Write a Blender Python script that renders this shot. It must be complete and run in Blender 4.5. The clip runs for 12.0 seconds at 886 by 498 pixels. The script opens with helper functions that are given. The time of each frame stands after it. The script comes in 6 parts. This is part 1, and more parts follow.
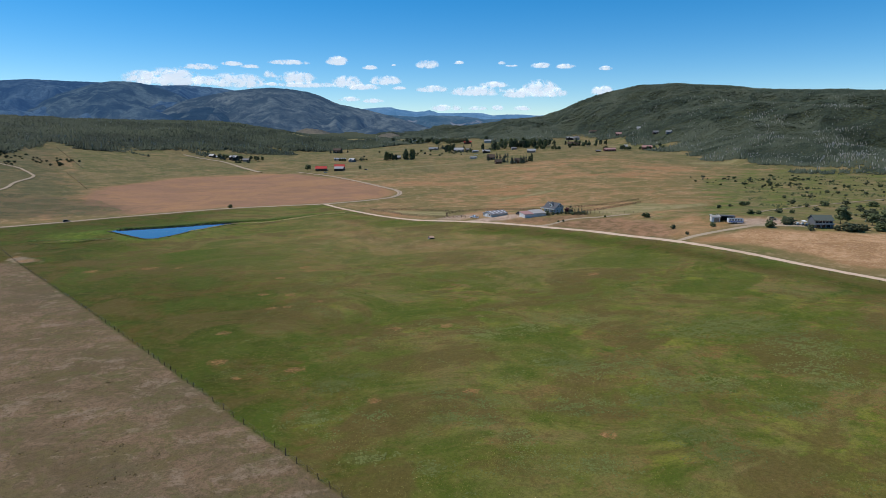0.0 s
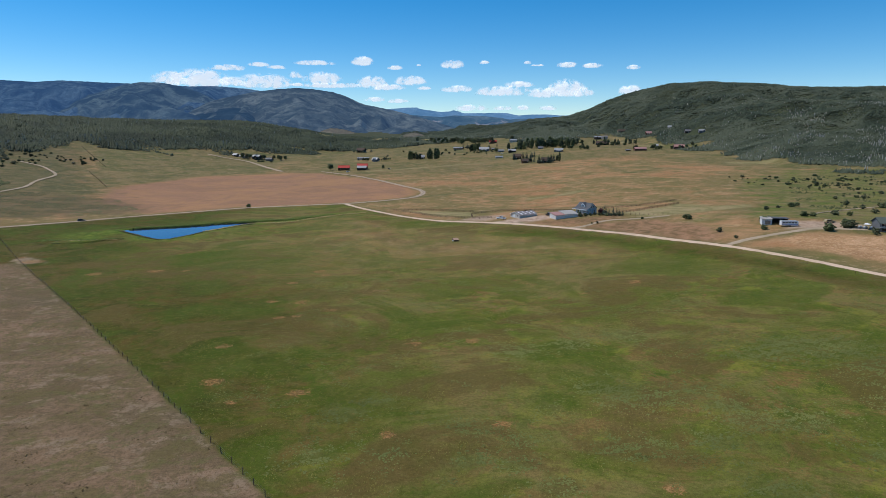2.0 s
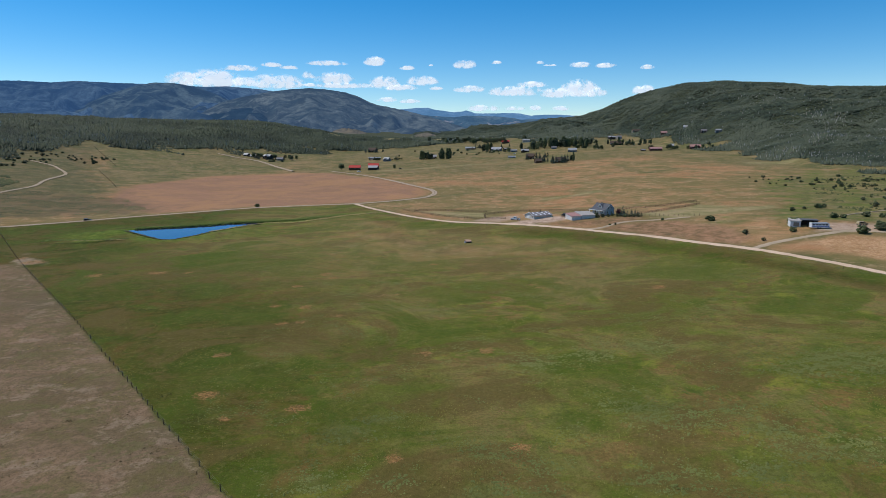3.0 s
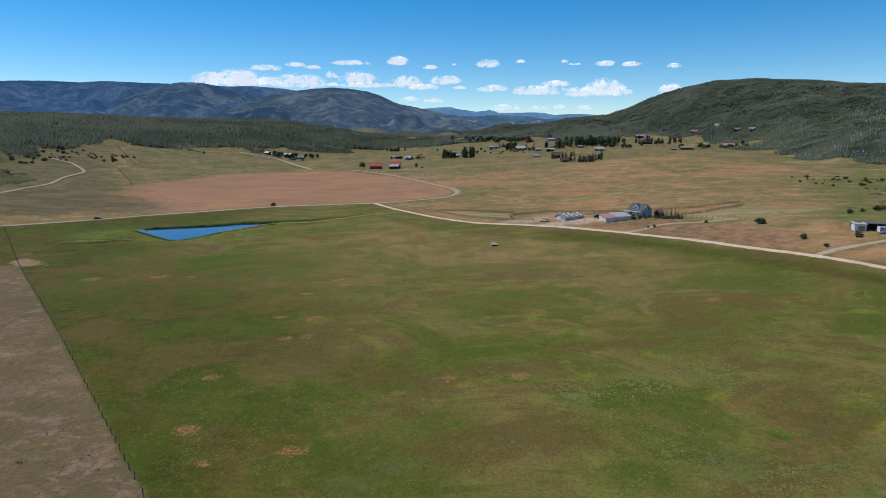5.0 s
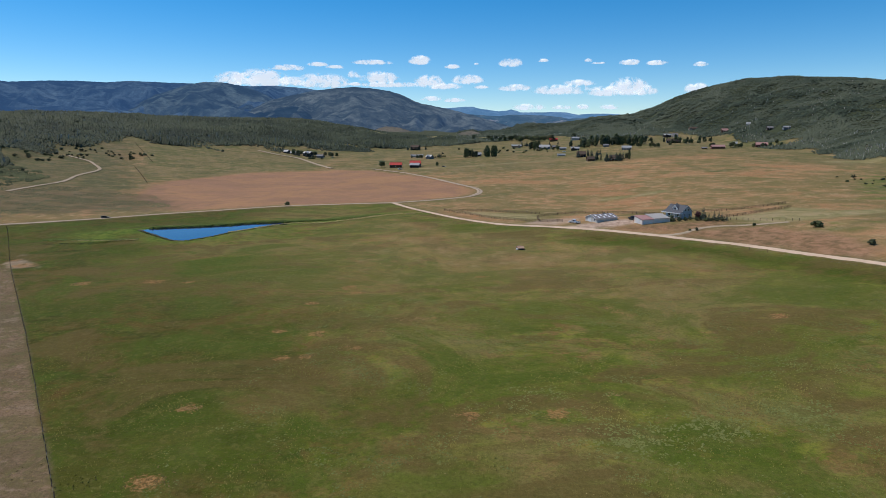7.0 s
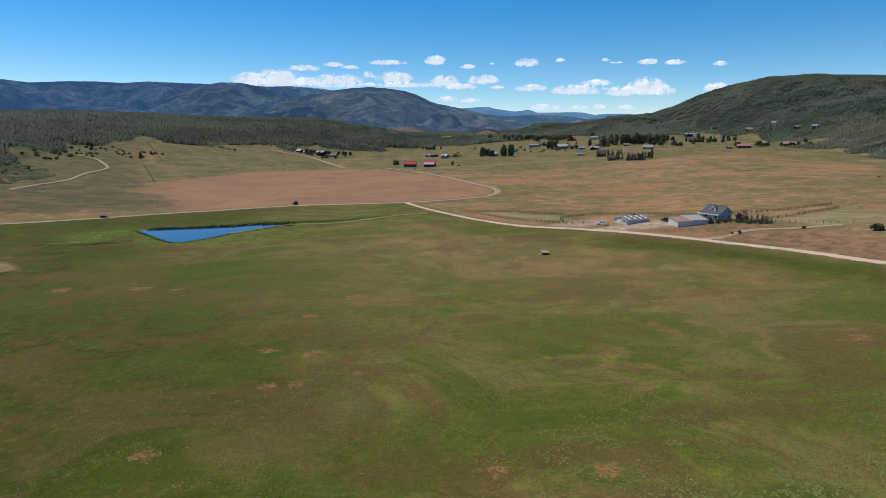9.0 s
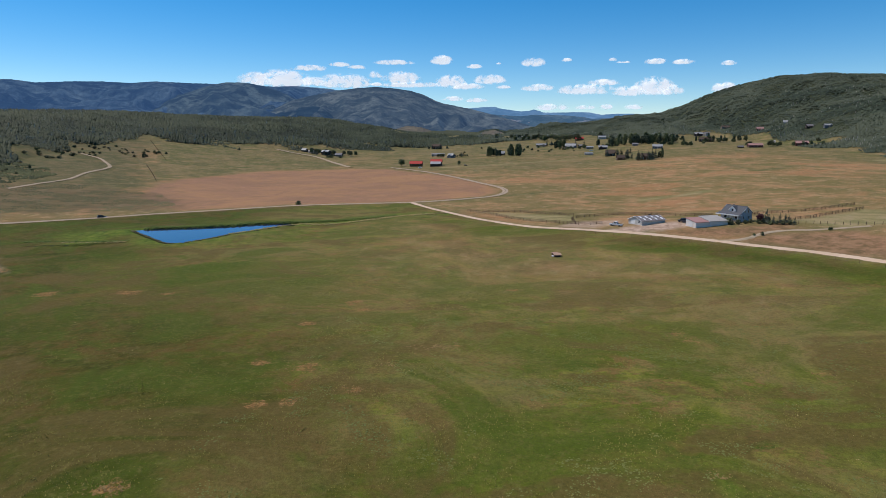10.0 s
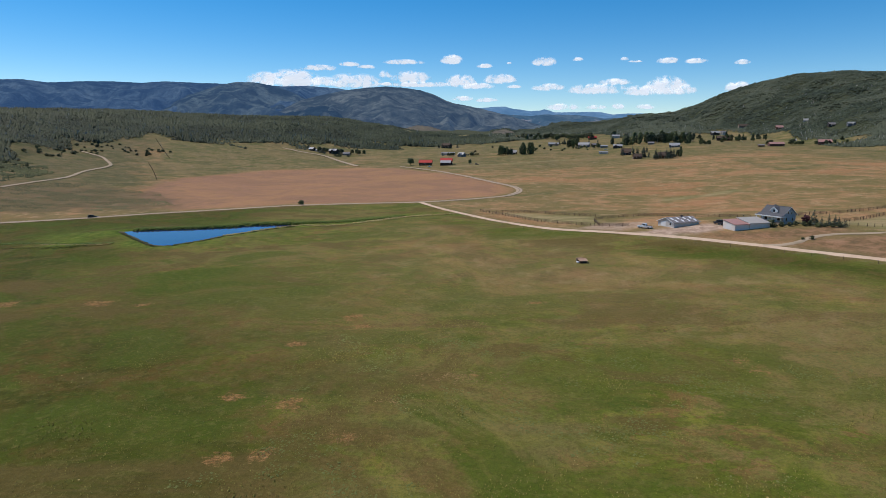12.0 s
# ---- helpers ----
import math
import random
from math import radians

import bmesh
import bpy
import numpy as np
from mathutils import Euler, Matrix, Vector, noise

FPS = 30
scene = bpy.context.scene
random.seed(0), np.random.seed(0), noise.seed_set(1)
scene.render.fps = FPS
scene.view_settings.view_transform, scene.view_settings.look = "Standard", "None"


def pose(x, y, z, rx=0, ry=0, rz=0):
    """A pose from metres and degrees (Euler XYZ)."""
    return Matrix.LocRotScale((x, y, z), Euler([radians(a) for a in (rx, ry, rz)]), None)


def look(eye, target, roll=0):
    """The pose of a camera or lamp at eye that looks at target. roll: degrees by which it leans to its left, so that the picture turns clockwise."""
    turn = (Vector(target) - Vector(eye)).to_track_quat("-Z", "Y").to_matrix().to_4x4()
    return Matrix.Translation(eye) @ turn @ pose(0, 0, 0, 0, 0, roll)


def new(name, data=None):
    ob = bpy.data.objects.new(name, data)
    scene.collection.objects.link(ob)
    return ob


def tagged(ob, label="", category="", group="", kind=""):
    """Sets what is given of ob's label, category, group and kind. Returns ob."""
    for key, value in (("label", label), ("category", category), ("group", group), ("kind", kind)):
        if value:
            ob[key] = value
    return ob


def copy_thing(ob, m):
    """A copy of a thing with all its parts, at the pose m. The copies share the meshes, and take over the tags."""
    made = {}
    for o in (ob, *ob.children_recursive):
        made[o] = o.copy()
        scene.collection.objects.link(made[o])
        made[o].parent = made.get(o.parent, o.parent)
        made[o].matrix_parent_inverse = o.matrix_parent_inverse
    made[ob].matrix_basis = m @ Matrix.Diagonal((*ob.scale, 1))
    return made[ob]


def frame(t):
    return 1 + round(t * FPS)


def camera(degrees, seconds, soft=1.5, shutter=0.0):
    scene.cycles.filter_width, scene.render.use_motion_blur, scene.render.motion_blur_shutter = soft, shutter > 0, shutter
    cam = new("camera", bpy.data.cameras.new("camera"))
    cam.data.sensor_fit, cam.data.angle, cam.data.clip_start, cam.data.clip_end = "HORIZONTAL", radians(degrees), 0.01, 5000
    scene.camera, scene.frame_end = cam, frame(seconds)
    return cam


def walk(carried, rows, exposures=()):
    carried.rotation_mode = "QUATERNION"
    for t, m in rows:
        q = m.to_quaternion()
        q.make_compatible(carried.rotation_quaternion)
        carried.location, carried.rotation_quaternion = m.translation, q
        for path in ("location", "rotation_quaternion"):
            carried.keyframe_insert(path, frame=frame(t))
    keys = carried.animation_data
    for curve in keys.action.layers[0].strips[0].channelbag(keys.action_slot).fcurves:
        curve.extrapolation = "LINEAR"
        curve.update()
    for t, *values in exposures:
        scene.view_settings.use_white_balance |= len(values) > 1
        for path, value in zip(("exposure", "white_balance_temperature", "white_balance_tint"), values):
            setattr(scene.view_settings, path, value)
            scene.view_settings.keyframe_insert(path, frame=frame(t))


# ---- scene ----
cam = camera(71.2, 12.0, soft=0.55)
PATH = [
    (0, pose(0.00, 0.00, 56.25, 79.419, 0.033, -0.000)),
    (1.5, pose(-0.39, 15.44, 54.27, 79.449, 0.071, 1.689)),
    (3, pose(-1.24, 31.53, 52.26, 79.512, 0.044, 3.329)),
    (5, pose(-3.44, 53.49, 49.80, 79.499, 0.007, 5.390)),
    (6, pose(-4.53, 64.59, 48.46, 79.494, -0.036, 6.366)),
    (7.5, pose(-6.66, 81.41, 46.42, 79.520, -0.056, 7.786)),
    (9.5, pose(-10.30, 103.55, 43.48, 79.585, -0.062, 9.016)),
    (10.5, pose(-12.37, 114.41, 42.10, 79.593, -0.083, 9.576)),
    (12, pose(-15.72, 131.07, 40.09, 79.614, -0.086, 10.189)),
]
walk(cam, PATH, [(0, 0.0, 6430, 10.5), (6, 0.0, 6550, 12.0), (12, 0.0, 6750, 14.0)])

# ---- light ----
SUN_AZ, SUN_UP = radians(-75), radians(58)
world = bpy.data.worlds.new("world")
scene.world = world
world.use_nodes = True
wn, wl = world.node_tree.nodes, world.node_tree.links
sky = wn.new("ShaderNodeTexSky")
sky.sky_type, sky.sun_disc = "NISHITA", False
sky.sun_elevation, sky.sun_rotation = SUN_UP, SUN_AZ
sky.altitude, sky.air_density, sky.dust_density, sky.ozone_density = 2100, 1.0, 0.0, 3.5
clear = wn.new("ShaderNodeHueSaturation")
clear.inputs["Saturation"].default_value = 1.42
clear.inputs["Hue"].default_value = 0.496
wl.new(sky.outputs[0], clear.inputs["Color"])
wl.new(clear.outputs[0], wn["Background"].inputs[0])
wn["Background"].inputs[1].default_value = 0.124
sun = new("sun", bpy.data.lights.new("sun", "SUN"))
sun.data.energy, sun.data.angle, sun.data.color = 3.5, radians(0.53), (1.0, 0.95, 0.88)
sun.matrix_world = look(Vector((math.sin(SUN_AZ) * math.cos(SUN_UP), math.cos(SUN_AZ) * math.cos(SUN_UP), math.sin(SUN_UP))) * 500, (0, 0, 0))
scene.view_settings.exposure = 0.0

# ---- materials ----
def nodes_of(name):
    m = bpy.data.materials.new(name)
    m.use_nodes = True
    return m, m.node_tree.nodes, m.node_tree.links, m.node_tree.nodes["Principled BSDF"]


def noise_node(n, l, vec, scale, detail=4.0, rough=0.6, distort=0.0):
    t = n.new("ShaderNodeTexNoise")
    t.inputs["Scale"].default_value, t.inputs["Detail"].default_value = scale, detail
    t.inputs["Roughness"].default_value, t.inputs["Distortion"].default_value = rough, distort
    l.new(vec, t.inputs["Vector"])
    return t.outputs[0]


def ramp(n, l, fac, *stops):
    r = n.new("ShaderNodeValToRGB")
    while len(r.color_ramp.elements) < len(stops):
        r.color_ramp.elements.new(0.5)
    for e, (p, c) in zip(r.color_ramp.elements, stops):
        e.position, e.color = p, (c, c, c, 1) if isinstance(c, (int, float)) else (*c, 1)
    l.new(fac, r.inputs[0])
    return r.outputs[0]


def mix(n, l, fac, a, b, kind="MIX"):
    m = n.new("ShaderNodeMix")
    m.data_type, m.blend_type = "RGBA", kind
    for sock, v in ((m.inputs[0], fac), (m.inputs[6], a), (m.inputs[7], b)):
        if isinstance(v, bpy.types.NodeSocket):
            l.new(v, sock)
        elif isinstance(v, (int, float)):
            sock.default_value = v
        else:
            sock.default_value = (*v, 1)
    return m.outputs[2]


def bump(n, l, height, strength, distance, bsdf):
    b = n.new("ShaderNodeBump")
    b.inputs["Strength"].default_value, b.inputs["Distance"].default_value = strength, distance
    l.new(height, b.inputs["Height"])
    l.new(b.outputs[0], bsdf.inputs["Normal"])


def plain(name, col, rough=0.7, metal=0.0, grain=8.0, amount=0.25, dirt=(0.10, 0.085, 0.065), dirt_amount=0.25):
    """A weathered surface: grain, blotches of dirt, slight relief."""
    m, n, l, b = nodes_of(name)
    pos = n.new("ShaderNodeTexCoord").outputs["Object"]
    fine = noise_node(n, l, pos, grain, 5)
    broad = noise_node(n, l, pos, grain * 0.08, 3)
    c = mix(n, l, ramp(n, l, fine, (0.3, 0.0), (0.75, amount)), col, [q * 0.6 for q in col])
    c = mix(n, l, ramp(n, l, broad, (0.45, 0.0), (0.8, dirt_amount)), c, dirt)
    rnd = n.new("ShaderNodeObjectInfo").outputs["Random"]
    c = mix(n, l, ramp(n, l, rnd, (0.0, 0.0), (1.0, 0.16)), c, [q * 0.7 for q in col])
    l.new(c, b.inputs["Base Color"])
    b.inputs["Roughness"].default_value, b.inputs["Metallic"].default_value = rough, metal
    b.inputs["Specular IOR Level"].default_value = 0.5 if rough < 0.45 else 0.2
    bump(n, l, fine, 0.15, 0.02, b)
    return m


def leaves(name, dark, light, scale=1.2, relief=0.08):
    """Foliage: each clump has its own tone, with finer mottling and broad stands."""
    m, n, l, b = nodes_of(name)
    g = n.new("ShaderNodeNewGeometry")
    fine = noise_node(n, l, g.outputs["Position"], scale, 4)
    broad = noise_node(n, l, g.outputs["Position"], 0.007, 5, 0.6, 0.6)
    c = mix(n, l, ramp(n, l, g.outputs["Random Per Island"], (0.0, 0.0), (1.0, 1.0)), dark, light)
    c = mix(n, l, ramp(n, l, fine, (0.42, 0.0), (0.66, 0.4)), c, [q * 0.6 for q in dark])
    mid = noise_node(n, l, g.outputs["Position"], 0.03, 5, 0.65, 0.5)
    c = mix(n, l, ramp(n, l, mid, (0.47, 0.0), (0.55, 0.6)), c, [q * 0.75 for q in dark])
    c = mix(n, l, ramp(n, l, broad, (0.44, 0.0), (0.58, 0.65)), c, (light[0] * 1.3, light[1] * 1.2, light[2] * 1.25))
    l.new(c, b.inputs["Base Color"])
    b.inputs["Roughness"].default_value = 0.75
    b.inputs["Specular IOR Level"].default_value = 0.15
    bump(n, l, fine, 0.3, relief, b)
    return m


def ground_material():
    m, n, l, b = nodes_of("land")
    pos = n.new("ShaderNodeNewGeometry").outputs["Position"]

    def cover(name):
        a = n.new("ShaderNodeAttribute")
        a.attribute_name = name
        return a.outputs["Fac"]
    stretch = n.new("ShaderNodeMapping")
    stretch.inputs["Scale"].default_value = (0.8, 1.0, 1.0)
    stretch.inputs["Rotation"].default_value = (0, 0, radians(8))
    l.new(pos, stretch.inputs["Vector"])
    wide = stretch.outputs[0]
    n_big = noise_node(n, l, wide, 0.014, 7, 0.68, 0.6)
    n_mid = noise_node(n, l, wide, 0.06, 9, 0.76, 0.5)
    n_patch = noise_node(n, l, pos, 0.30, 7, 0.8, 0.5)
    n_brown = noise_node(n, l, pos, 0.11, 8, 0.78, 0.8)
    n_green = noise_node(n, l, wide, 0.15, 8, 0.74, 0.6)
    n_light = noise_node(n, l, wide, 0.14, 8, 0.74, 0.4)
    n_zone = noise_node(n, l, wide, 0.022, 5, 0.6, 0.8)
    deep = n.new("ShaderNodeMapping")
    deep.inputs["Scale"].default_value = (0.8, 0.75, 1.0)
    deep.inputs["Rotation"].default_value = (0, 0, radians(-6))
    l.new(pos, deep.inputs["Vector"])
    m_mid = noise_node(n, l, deep.outputs[0], 0.060, 9, 0.76, 0.6)
    m_patch = noise_node(n, l, deep.outputs[0], 0.25, 8, 0.76, 0.4)
    m_pale = noise_node(n, l, deep.outputs[0], 0.14, 8, 0.78, 0.3)
    n_speck = noise_node(n, l, pos, 0.7, 6, 0.78, 0.3)
    n_fine = noise_node(n, l, pos, 1.6, 5, 0.75)
    n_grit = noise_node(n, l, pos, 7.0, 3, 0.7)
    # lush pasture
    lush = ramp(n, l, n_mid, (0.42, (0.062, 0.098, 0.012)), (0.47, (0.102, 0.126, 0.018)), (0.52, (0.152, 0.145, 0.031)), (0.58, (0.240, 0.160, 0.054)))
    lush = mix(n, l, ramp(n, l, n_patch, (0.47, 0.0), (0.56, 0.55)), lush, (0.190, 0.182, 0.042))
    lush = mix(n, l, ramp(n, l, n_brown, (0.485, 0.0), (0.54, 0.8)), lush, (0.225, 0.130, 0.042))
    lush = mix(n, l, ramp(n, l, n_green, (0.505, 0.0), (0.55, 0.8)), lush, (0.116, 0.150, 0.015))
    lush = mix(n, l, ramp(n, l, n_light, (0.525, 0.0), (0.58, 0.65)), lush, (0.235, 0.230, 0.034))
    lush = mix(n, l, ramp(n, l, n_big, (0.45, 0.0), (0.55, 0.55)), lush, (0.200, 0.165, 0.050))
    lush = mix(n, l, ramp(n, l, n_zone, (0.50, 0.0), (0.58, 0.65)), lush, (0.088, 0.118, 0.010))
    lush = mix(n, l, ramp(n, l, n_zone, (0.38, 0.6), (0.46, 0.0)), lush, (0.215, 0.165, 0.058))
    rich = ramp(n, l, n_mid, (0.42, (0.044, 0.050, 0.004)), (0.50, (0.072, 0.062, 0.007)), (0.58, (0.118, 0.072, 0.016)))
    rich = mix(n, l, ramp(n, l, n_zone, (0.47, 0.0), (0.55, 0.7)), rich, (0.056, 0.078, 0.005))
    rich = mix(n, l, ramp(n, l, n_green, (0.51, 0.0), (0.58, 0.6)), rich, (0.066, 0.094, 0.006))
    rich = mix(n, l, ramp(n, l, n_patch, (0.51, 0.0), (0.59, 0.5)), rich, (0.112, 0.102, 0.020))
    lush = mix(n, l, cover("rich"), lush, rich)
    drift = mix(n, l, n_patch, (0.070, 0.084, 0.016), (0.165, 0.175, 0.050))
    lush = mix(n, l, ramp(n, l, mix(n, l, 0.6, cover("drift"), n_patch), (0.42, 0.0), (0.62, 0.6)), lush, drift)
    tract = noise_node(n, l, wide, 0.035, 7, 0.66, 1.0)
    lush = mix(n, l, ramp(n, l, tract, (0.51, 0.0), (0.58, 0.75)), lush, (0.132, 0.092, 0.027))
    lush = mix(n, l, ramp(n, l, tract, (0.40, 0.7), (0.47, 0.0)), lush, (0.074, 0.108, 0.010))
    lush = mix(n, l, ramp(n, l, n_fine, (0.45, 0.0), (0.62, 0.38)), lush, (0.046, 0.044, 0.008))
    lush = mix(n, l, ramp(n, l, n_speck, (0.53, 0.0), (0.62, 0.3)), lush, (0.220, 0.185, 0.055))
    # rough meadow, half cured
    m_zone = noise_node(n, l, deep.outputs[0], 0.018, 8, 0.72, 0.9)
    m_soft = noise_node(n, l, deep.outputs[0], 0.05, 8, 0.74, 0.7)
    mead = ramp(n, l, m_soft, (0.38, (0.196, 0.158, 0.056)), (0.46, (0.290, 0.194, 0.078)), (0.53, (0.385, 0.226, 0.102)), (0.62, (0.480, 0.270, 0.132)))
    mead = mix(n, l, ramp(n, l, m_zone, (0.50, 0.0), (0.57, 0.7)), mead, (0.176, 0.152, 0.052))
    mead = mix(n, l, ramp(n, l, m_zone, (0.40, 0.7), (0.48, 0.0)), mead, (0.440, 0.212, 0.096))
    mead = mix(n, l, ramp(n, l, n_zone, (0.52, 0.0), (0.58, 0.55)), mead, (0.178, 0.152, 0.052))
    mead = mix(n, l, ramp(n, l, m_mid, (0.52, 0.0), (0.58, 0.45)), mead, (0.178, 0.150, 0.054))
    mead = mix(n, l, ramp(n, l, m_pale, (0.54, 0.0), (0.59, 0.5)), mead, (0.540, 0.355, 0.190))
    mead = mix(n, l, ramp(n, l, n_fine, (0.47, 0.0), (0.60, 0.4)), mead, (0.130, 0.096, 0.040))
    # green upland meadow with sage
    sage = ramp(n, l, m_soft, (0.40, (0.118, 0.120, 0.038)), (0.50, (0.182, 0.152, 0.056)), (0.60, (0.300, 0.205, 0.092)))
    sage = mix(n, l, ramp(n, l, m_zone, (0.49, 0.0), (0.57, 0.55)), sage, (0.122, 0.124, 0.040))
    sage = mix(n, l, ramp(n, l, n_big, (0.50, 0.0), (0.57, 0.5)), sage, (0.250, 0.178, 0.080))
    sage = mix(n, l, ramp(n, l, m_mid, (0.50, 0.0), (0.57, 0.5)), sage, (0.100, 0.098, 0.040))
    sage = mix(n, l, ramp(n, l, m_pale, (0.535, 0.0), (0.59, 0.5)), sage, (0.340, 0.255, 0.130))
    dry = ramp(n, l, n_mid, (0.40, (0.150, 0.104, 0.050)), (0.50, (0.200, 0.134, 0.074)), (0.60, (0.265, 0.170, 0.100)))
    dry = mix(n, l, ramp(n, l, n_zone, (0.38, 0.6), (0.47, 0.0)), dry, (0.270, 0.166, 0.098))
    dry = mix(n, l, ramp(n, l, n_brown, (0.48, 0.0), (0.55, 0.65)), dry, (0.140, 0.116, 0.040))
    dry = mix(n, l, ramp(n, l, n_big, (0.48, 0.0), (0.56, 0.6)), dry, (0.140, 0.108, 0.058))
    dry = mix(n, l, ramp(n, l, n_light, (0.54, 0.0), (0.60, 0.55)), dry, (0.320, 0.230, 0.150))
    dry = mix(n, l, ramp(n, l, n_green, (0.54, 0.0), (0.60, 0.55)), dry, (0.120, 0.120, 0.036))
    dry = mix(n, l, ramp(n, l, n_speck, (0.50, 0.0), (0.58, 0.5)), dry, (0.115, 0.082, 0.040))
    dry = mix(n, l, ramp(n, l, n_fine, (0.50, 0.0), (0.62, 0.5)), dry, (0.080, 0.056, 0.026))
    dry = mix(n, l, ramp(n, l, n_grit, (0.58, 0.0), (0.67, 0.5)), dry, (0.36, 0.25, 0.16))
    hay = ramp(n, l, n_zone, (0.38, (0.315, 0.172, 0.098)), (0.50, (0.345, 0.188, 0.108)), (0.62, (0.385, 0.206, 0.110)))
    hay = mix(n, l, ramp(n, l, m_patch, (0.49, 0.0), (0.57, 0.3)), hay, (0.22, 0.15, 0.065))
    hay = mix(n, l, ramp(n, l, m_zone, (0.48, 0.0), (0.56, 0.5)), hay, (0.44, 0.238, 0.105))
    hay = mix(n, l, ramp(n, l, m_soft, (0.38, 0.3), (0.47, 0.0)), hay, (0.255, 0.150, 0.080))
    gold = ramp(n, l, m_mid, (0.43, (0.36, 0.200, 0.095)), (0.50, (0.50, 0.285, 0.140)), (0.57, (0.60, 0.360, 0.190)))
    gold = mix(n, l, ramp(n, l, m_patch, (0.48, 0.0), (0.55, 0.6)), gold, (0.36, 0.205, 0.085))
    gold = mix(n, l, ramp(n, l, n_speck, (0.52, 0.0), (0.58, 0.6)), gold, (0.66, 0.43, 0.25))
    gold = mix(n, l, ramp(n, l, n_fine, (0.46, 0.0), (0.62, 0.4)), gold, (0.28, 0.17, 0.07))
    wood = ramp(n, l, n_mid, (0.40, (0.045, 0.056, 0.028)), (0.52, (0.060, 0.070, 0.036)), (0.62, (0.095, 0.098, 0.052)))
    pale = ramp(n, l, m_mid, (0.42, (0.200, 0.185, 0.070)), (0.50, (0.290, 0.245, 0.105)), (0.58, (0.380, 0.290, 0.150)))
    brown = ramp(n, l, m_patch, (0.42, (0.165, 0.105, 0.052)), (0.50, (0.290, 0.155, 0.084)), (0.58, (0.380, 0.210, 0.120)))
    bare = ramp(n, l, n_patch, (0.40, (0.34, 0.235, 0.160)), (0.5, (0.50, 0.350, 0.250)), (0.6, (0.58, 0.435, 0.325)))
    patch = ramp(n, l, n_fine, (0.42, (0.15, 0.085, 0.035)), (0.5, (0.36, 0.165, 0.058)), (0.58, (0.50, 0.27, 0.12)))
    c = mix(n, l, cover("sage"), mead, sage)
    c = mix(n, l, cover("lush"), c, lush)
    wet = ramp(n, l, n_patch, (0.42, (0.060, 0.105, 0.010)), (0.52, (0.120, 0.175, 0.018)), (0.60, (0.200, 0.215, 0.035)))
    c = mix(n, l, cover("wet"), c, wet)
    for nm, col in (("dry", dry), ("hay", hay), ("gold", gold), ("pale", pale), ("brown", brown), ("wood", wood), ("bare", bare)):
        c = mix(n, l, cover(nm), c, col)
    c = mix(n, l, ramp(n, l, mix(n, l, 0.75, cover("dead"), n_speck), (0.50, 0.0), (0.60, 0.7)), c, patch)
    c = mix(n, l, ramp(n, l, n_grit, (0.38, 0.0), (0.66, 0.5)), c, (0.5, 0.5, 0.5), "MULTIPLY")
    l.new(c, b.inputs["Base Color"])
    b.inputs["Roughness"].default_value = 0.95
    b.inputs["Specular IOR Level"].default_value = 0.1
    bump(n, l, mix(n, l, 0.5, n_fine, n_speck), 0.7, 0.4, b)
    return m


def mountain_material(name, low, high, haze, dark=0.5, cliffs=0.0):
    """Far wooded slopes seen through miles of air; its blue haze is painted as emission."""
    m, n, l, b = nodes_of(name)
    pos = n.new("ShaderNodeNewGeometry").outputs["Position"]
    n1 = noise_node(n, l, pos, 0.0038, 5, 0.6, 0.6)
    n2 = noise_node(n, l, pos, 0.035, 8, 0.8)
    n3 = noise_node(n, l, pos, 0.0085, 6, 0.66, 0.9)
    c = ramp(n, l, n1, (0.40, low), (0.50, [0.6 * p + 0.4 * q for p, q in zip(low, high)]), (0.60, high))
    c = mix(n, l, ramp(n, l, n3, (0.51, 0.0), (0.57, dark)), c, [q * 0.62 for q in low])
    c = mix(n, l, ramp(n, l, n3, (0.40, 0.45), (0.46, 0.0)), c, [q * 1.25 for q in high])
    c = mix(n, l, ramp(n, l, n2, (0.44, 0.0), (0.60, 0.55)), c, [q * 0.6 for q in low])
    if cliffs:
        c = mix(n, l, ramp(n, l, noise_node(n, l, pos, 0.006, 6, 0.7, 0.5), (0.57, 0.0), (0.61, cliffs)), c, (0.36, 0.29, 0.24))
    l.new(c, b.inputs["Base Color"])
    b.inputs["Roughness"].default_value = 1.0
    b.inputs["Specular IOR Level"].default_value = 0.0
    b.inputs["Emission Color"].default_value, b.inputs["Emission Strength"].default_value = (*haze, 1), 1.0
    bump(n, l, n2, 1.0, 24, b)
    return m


M_LAND = ground_material()
M_CROWN = plain("road_crown", (0.26, 0.20, 0.13), 0.95, 0, 1.5, 0.3, (0.16, 0.14, 0.06), 0.6)
M_COUNTY = plain("grey_gravel", (0.45, 0.345, 0.24), 0.95, 0, 1.5, 0.3, (0.26, 0.19, 0.12), 0.5)
M_ROAD = plain("gravel", (0.64, 0.470, 0.330), 0.95, 0, 1.5, 0.3, (0.38, 0.25, 0.15), 0.5)
M_TRACK = plain("pale_track", (0.44, 0.335, 0.225), 0.95, 0, 1.2, 0.35, (0.16, 0.14, 0.06), 0.5)
# Distance haze tints most of these base colours blue and glows as emission.
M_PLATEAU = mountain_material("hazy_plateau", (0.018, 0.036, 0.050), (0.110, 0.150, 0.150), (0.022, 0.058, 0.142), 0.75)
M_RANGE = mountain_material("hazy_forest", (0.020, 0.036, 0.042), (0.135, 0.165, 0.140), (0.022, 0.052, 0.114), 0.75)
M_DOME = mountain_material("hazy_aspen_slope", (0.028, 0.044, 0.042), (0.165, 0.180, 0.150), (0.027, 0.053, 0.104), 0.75)
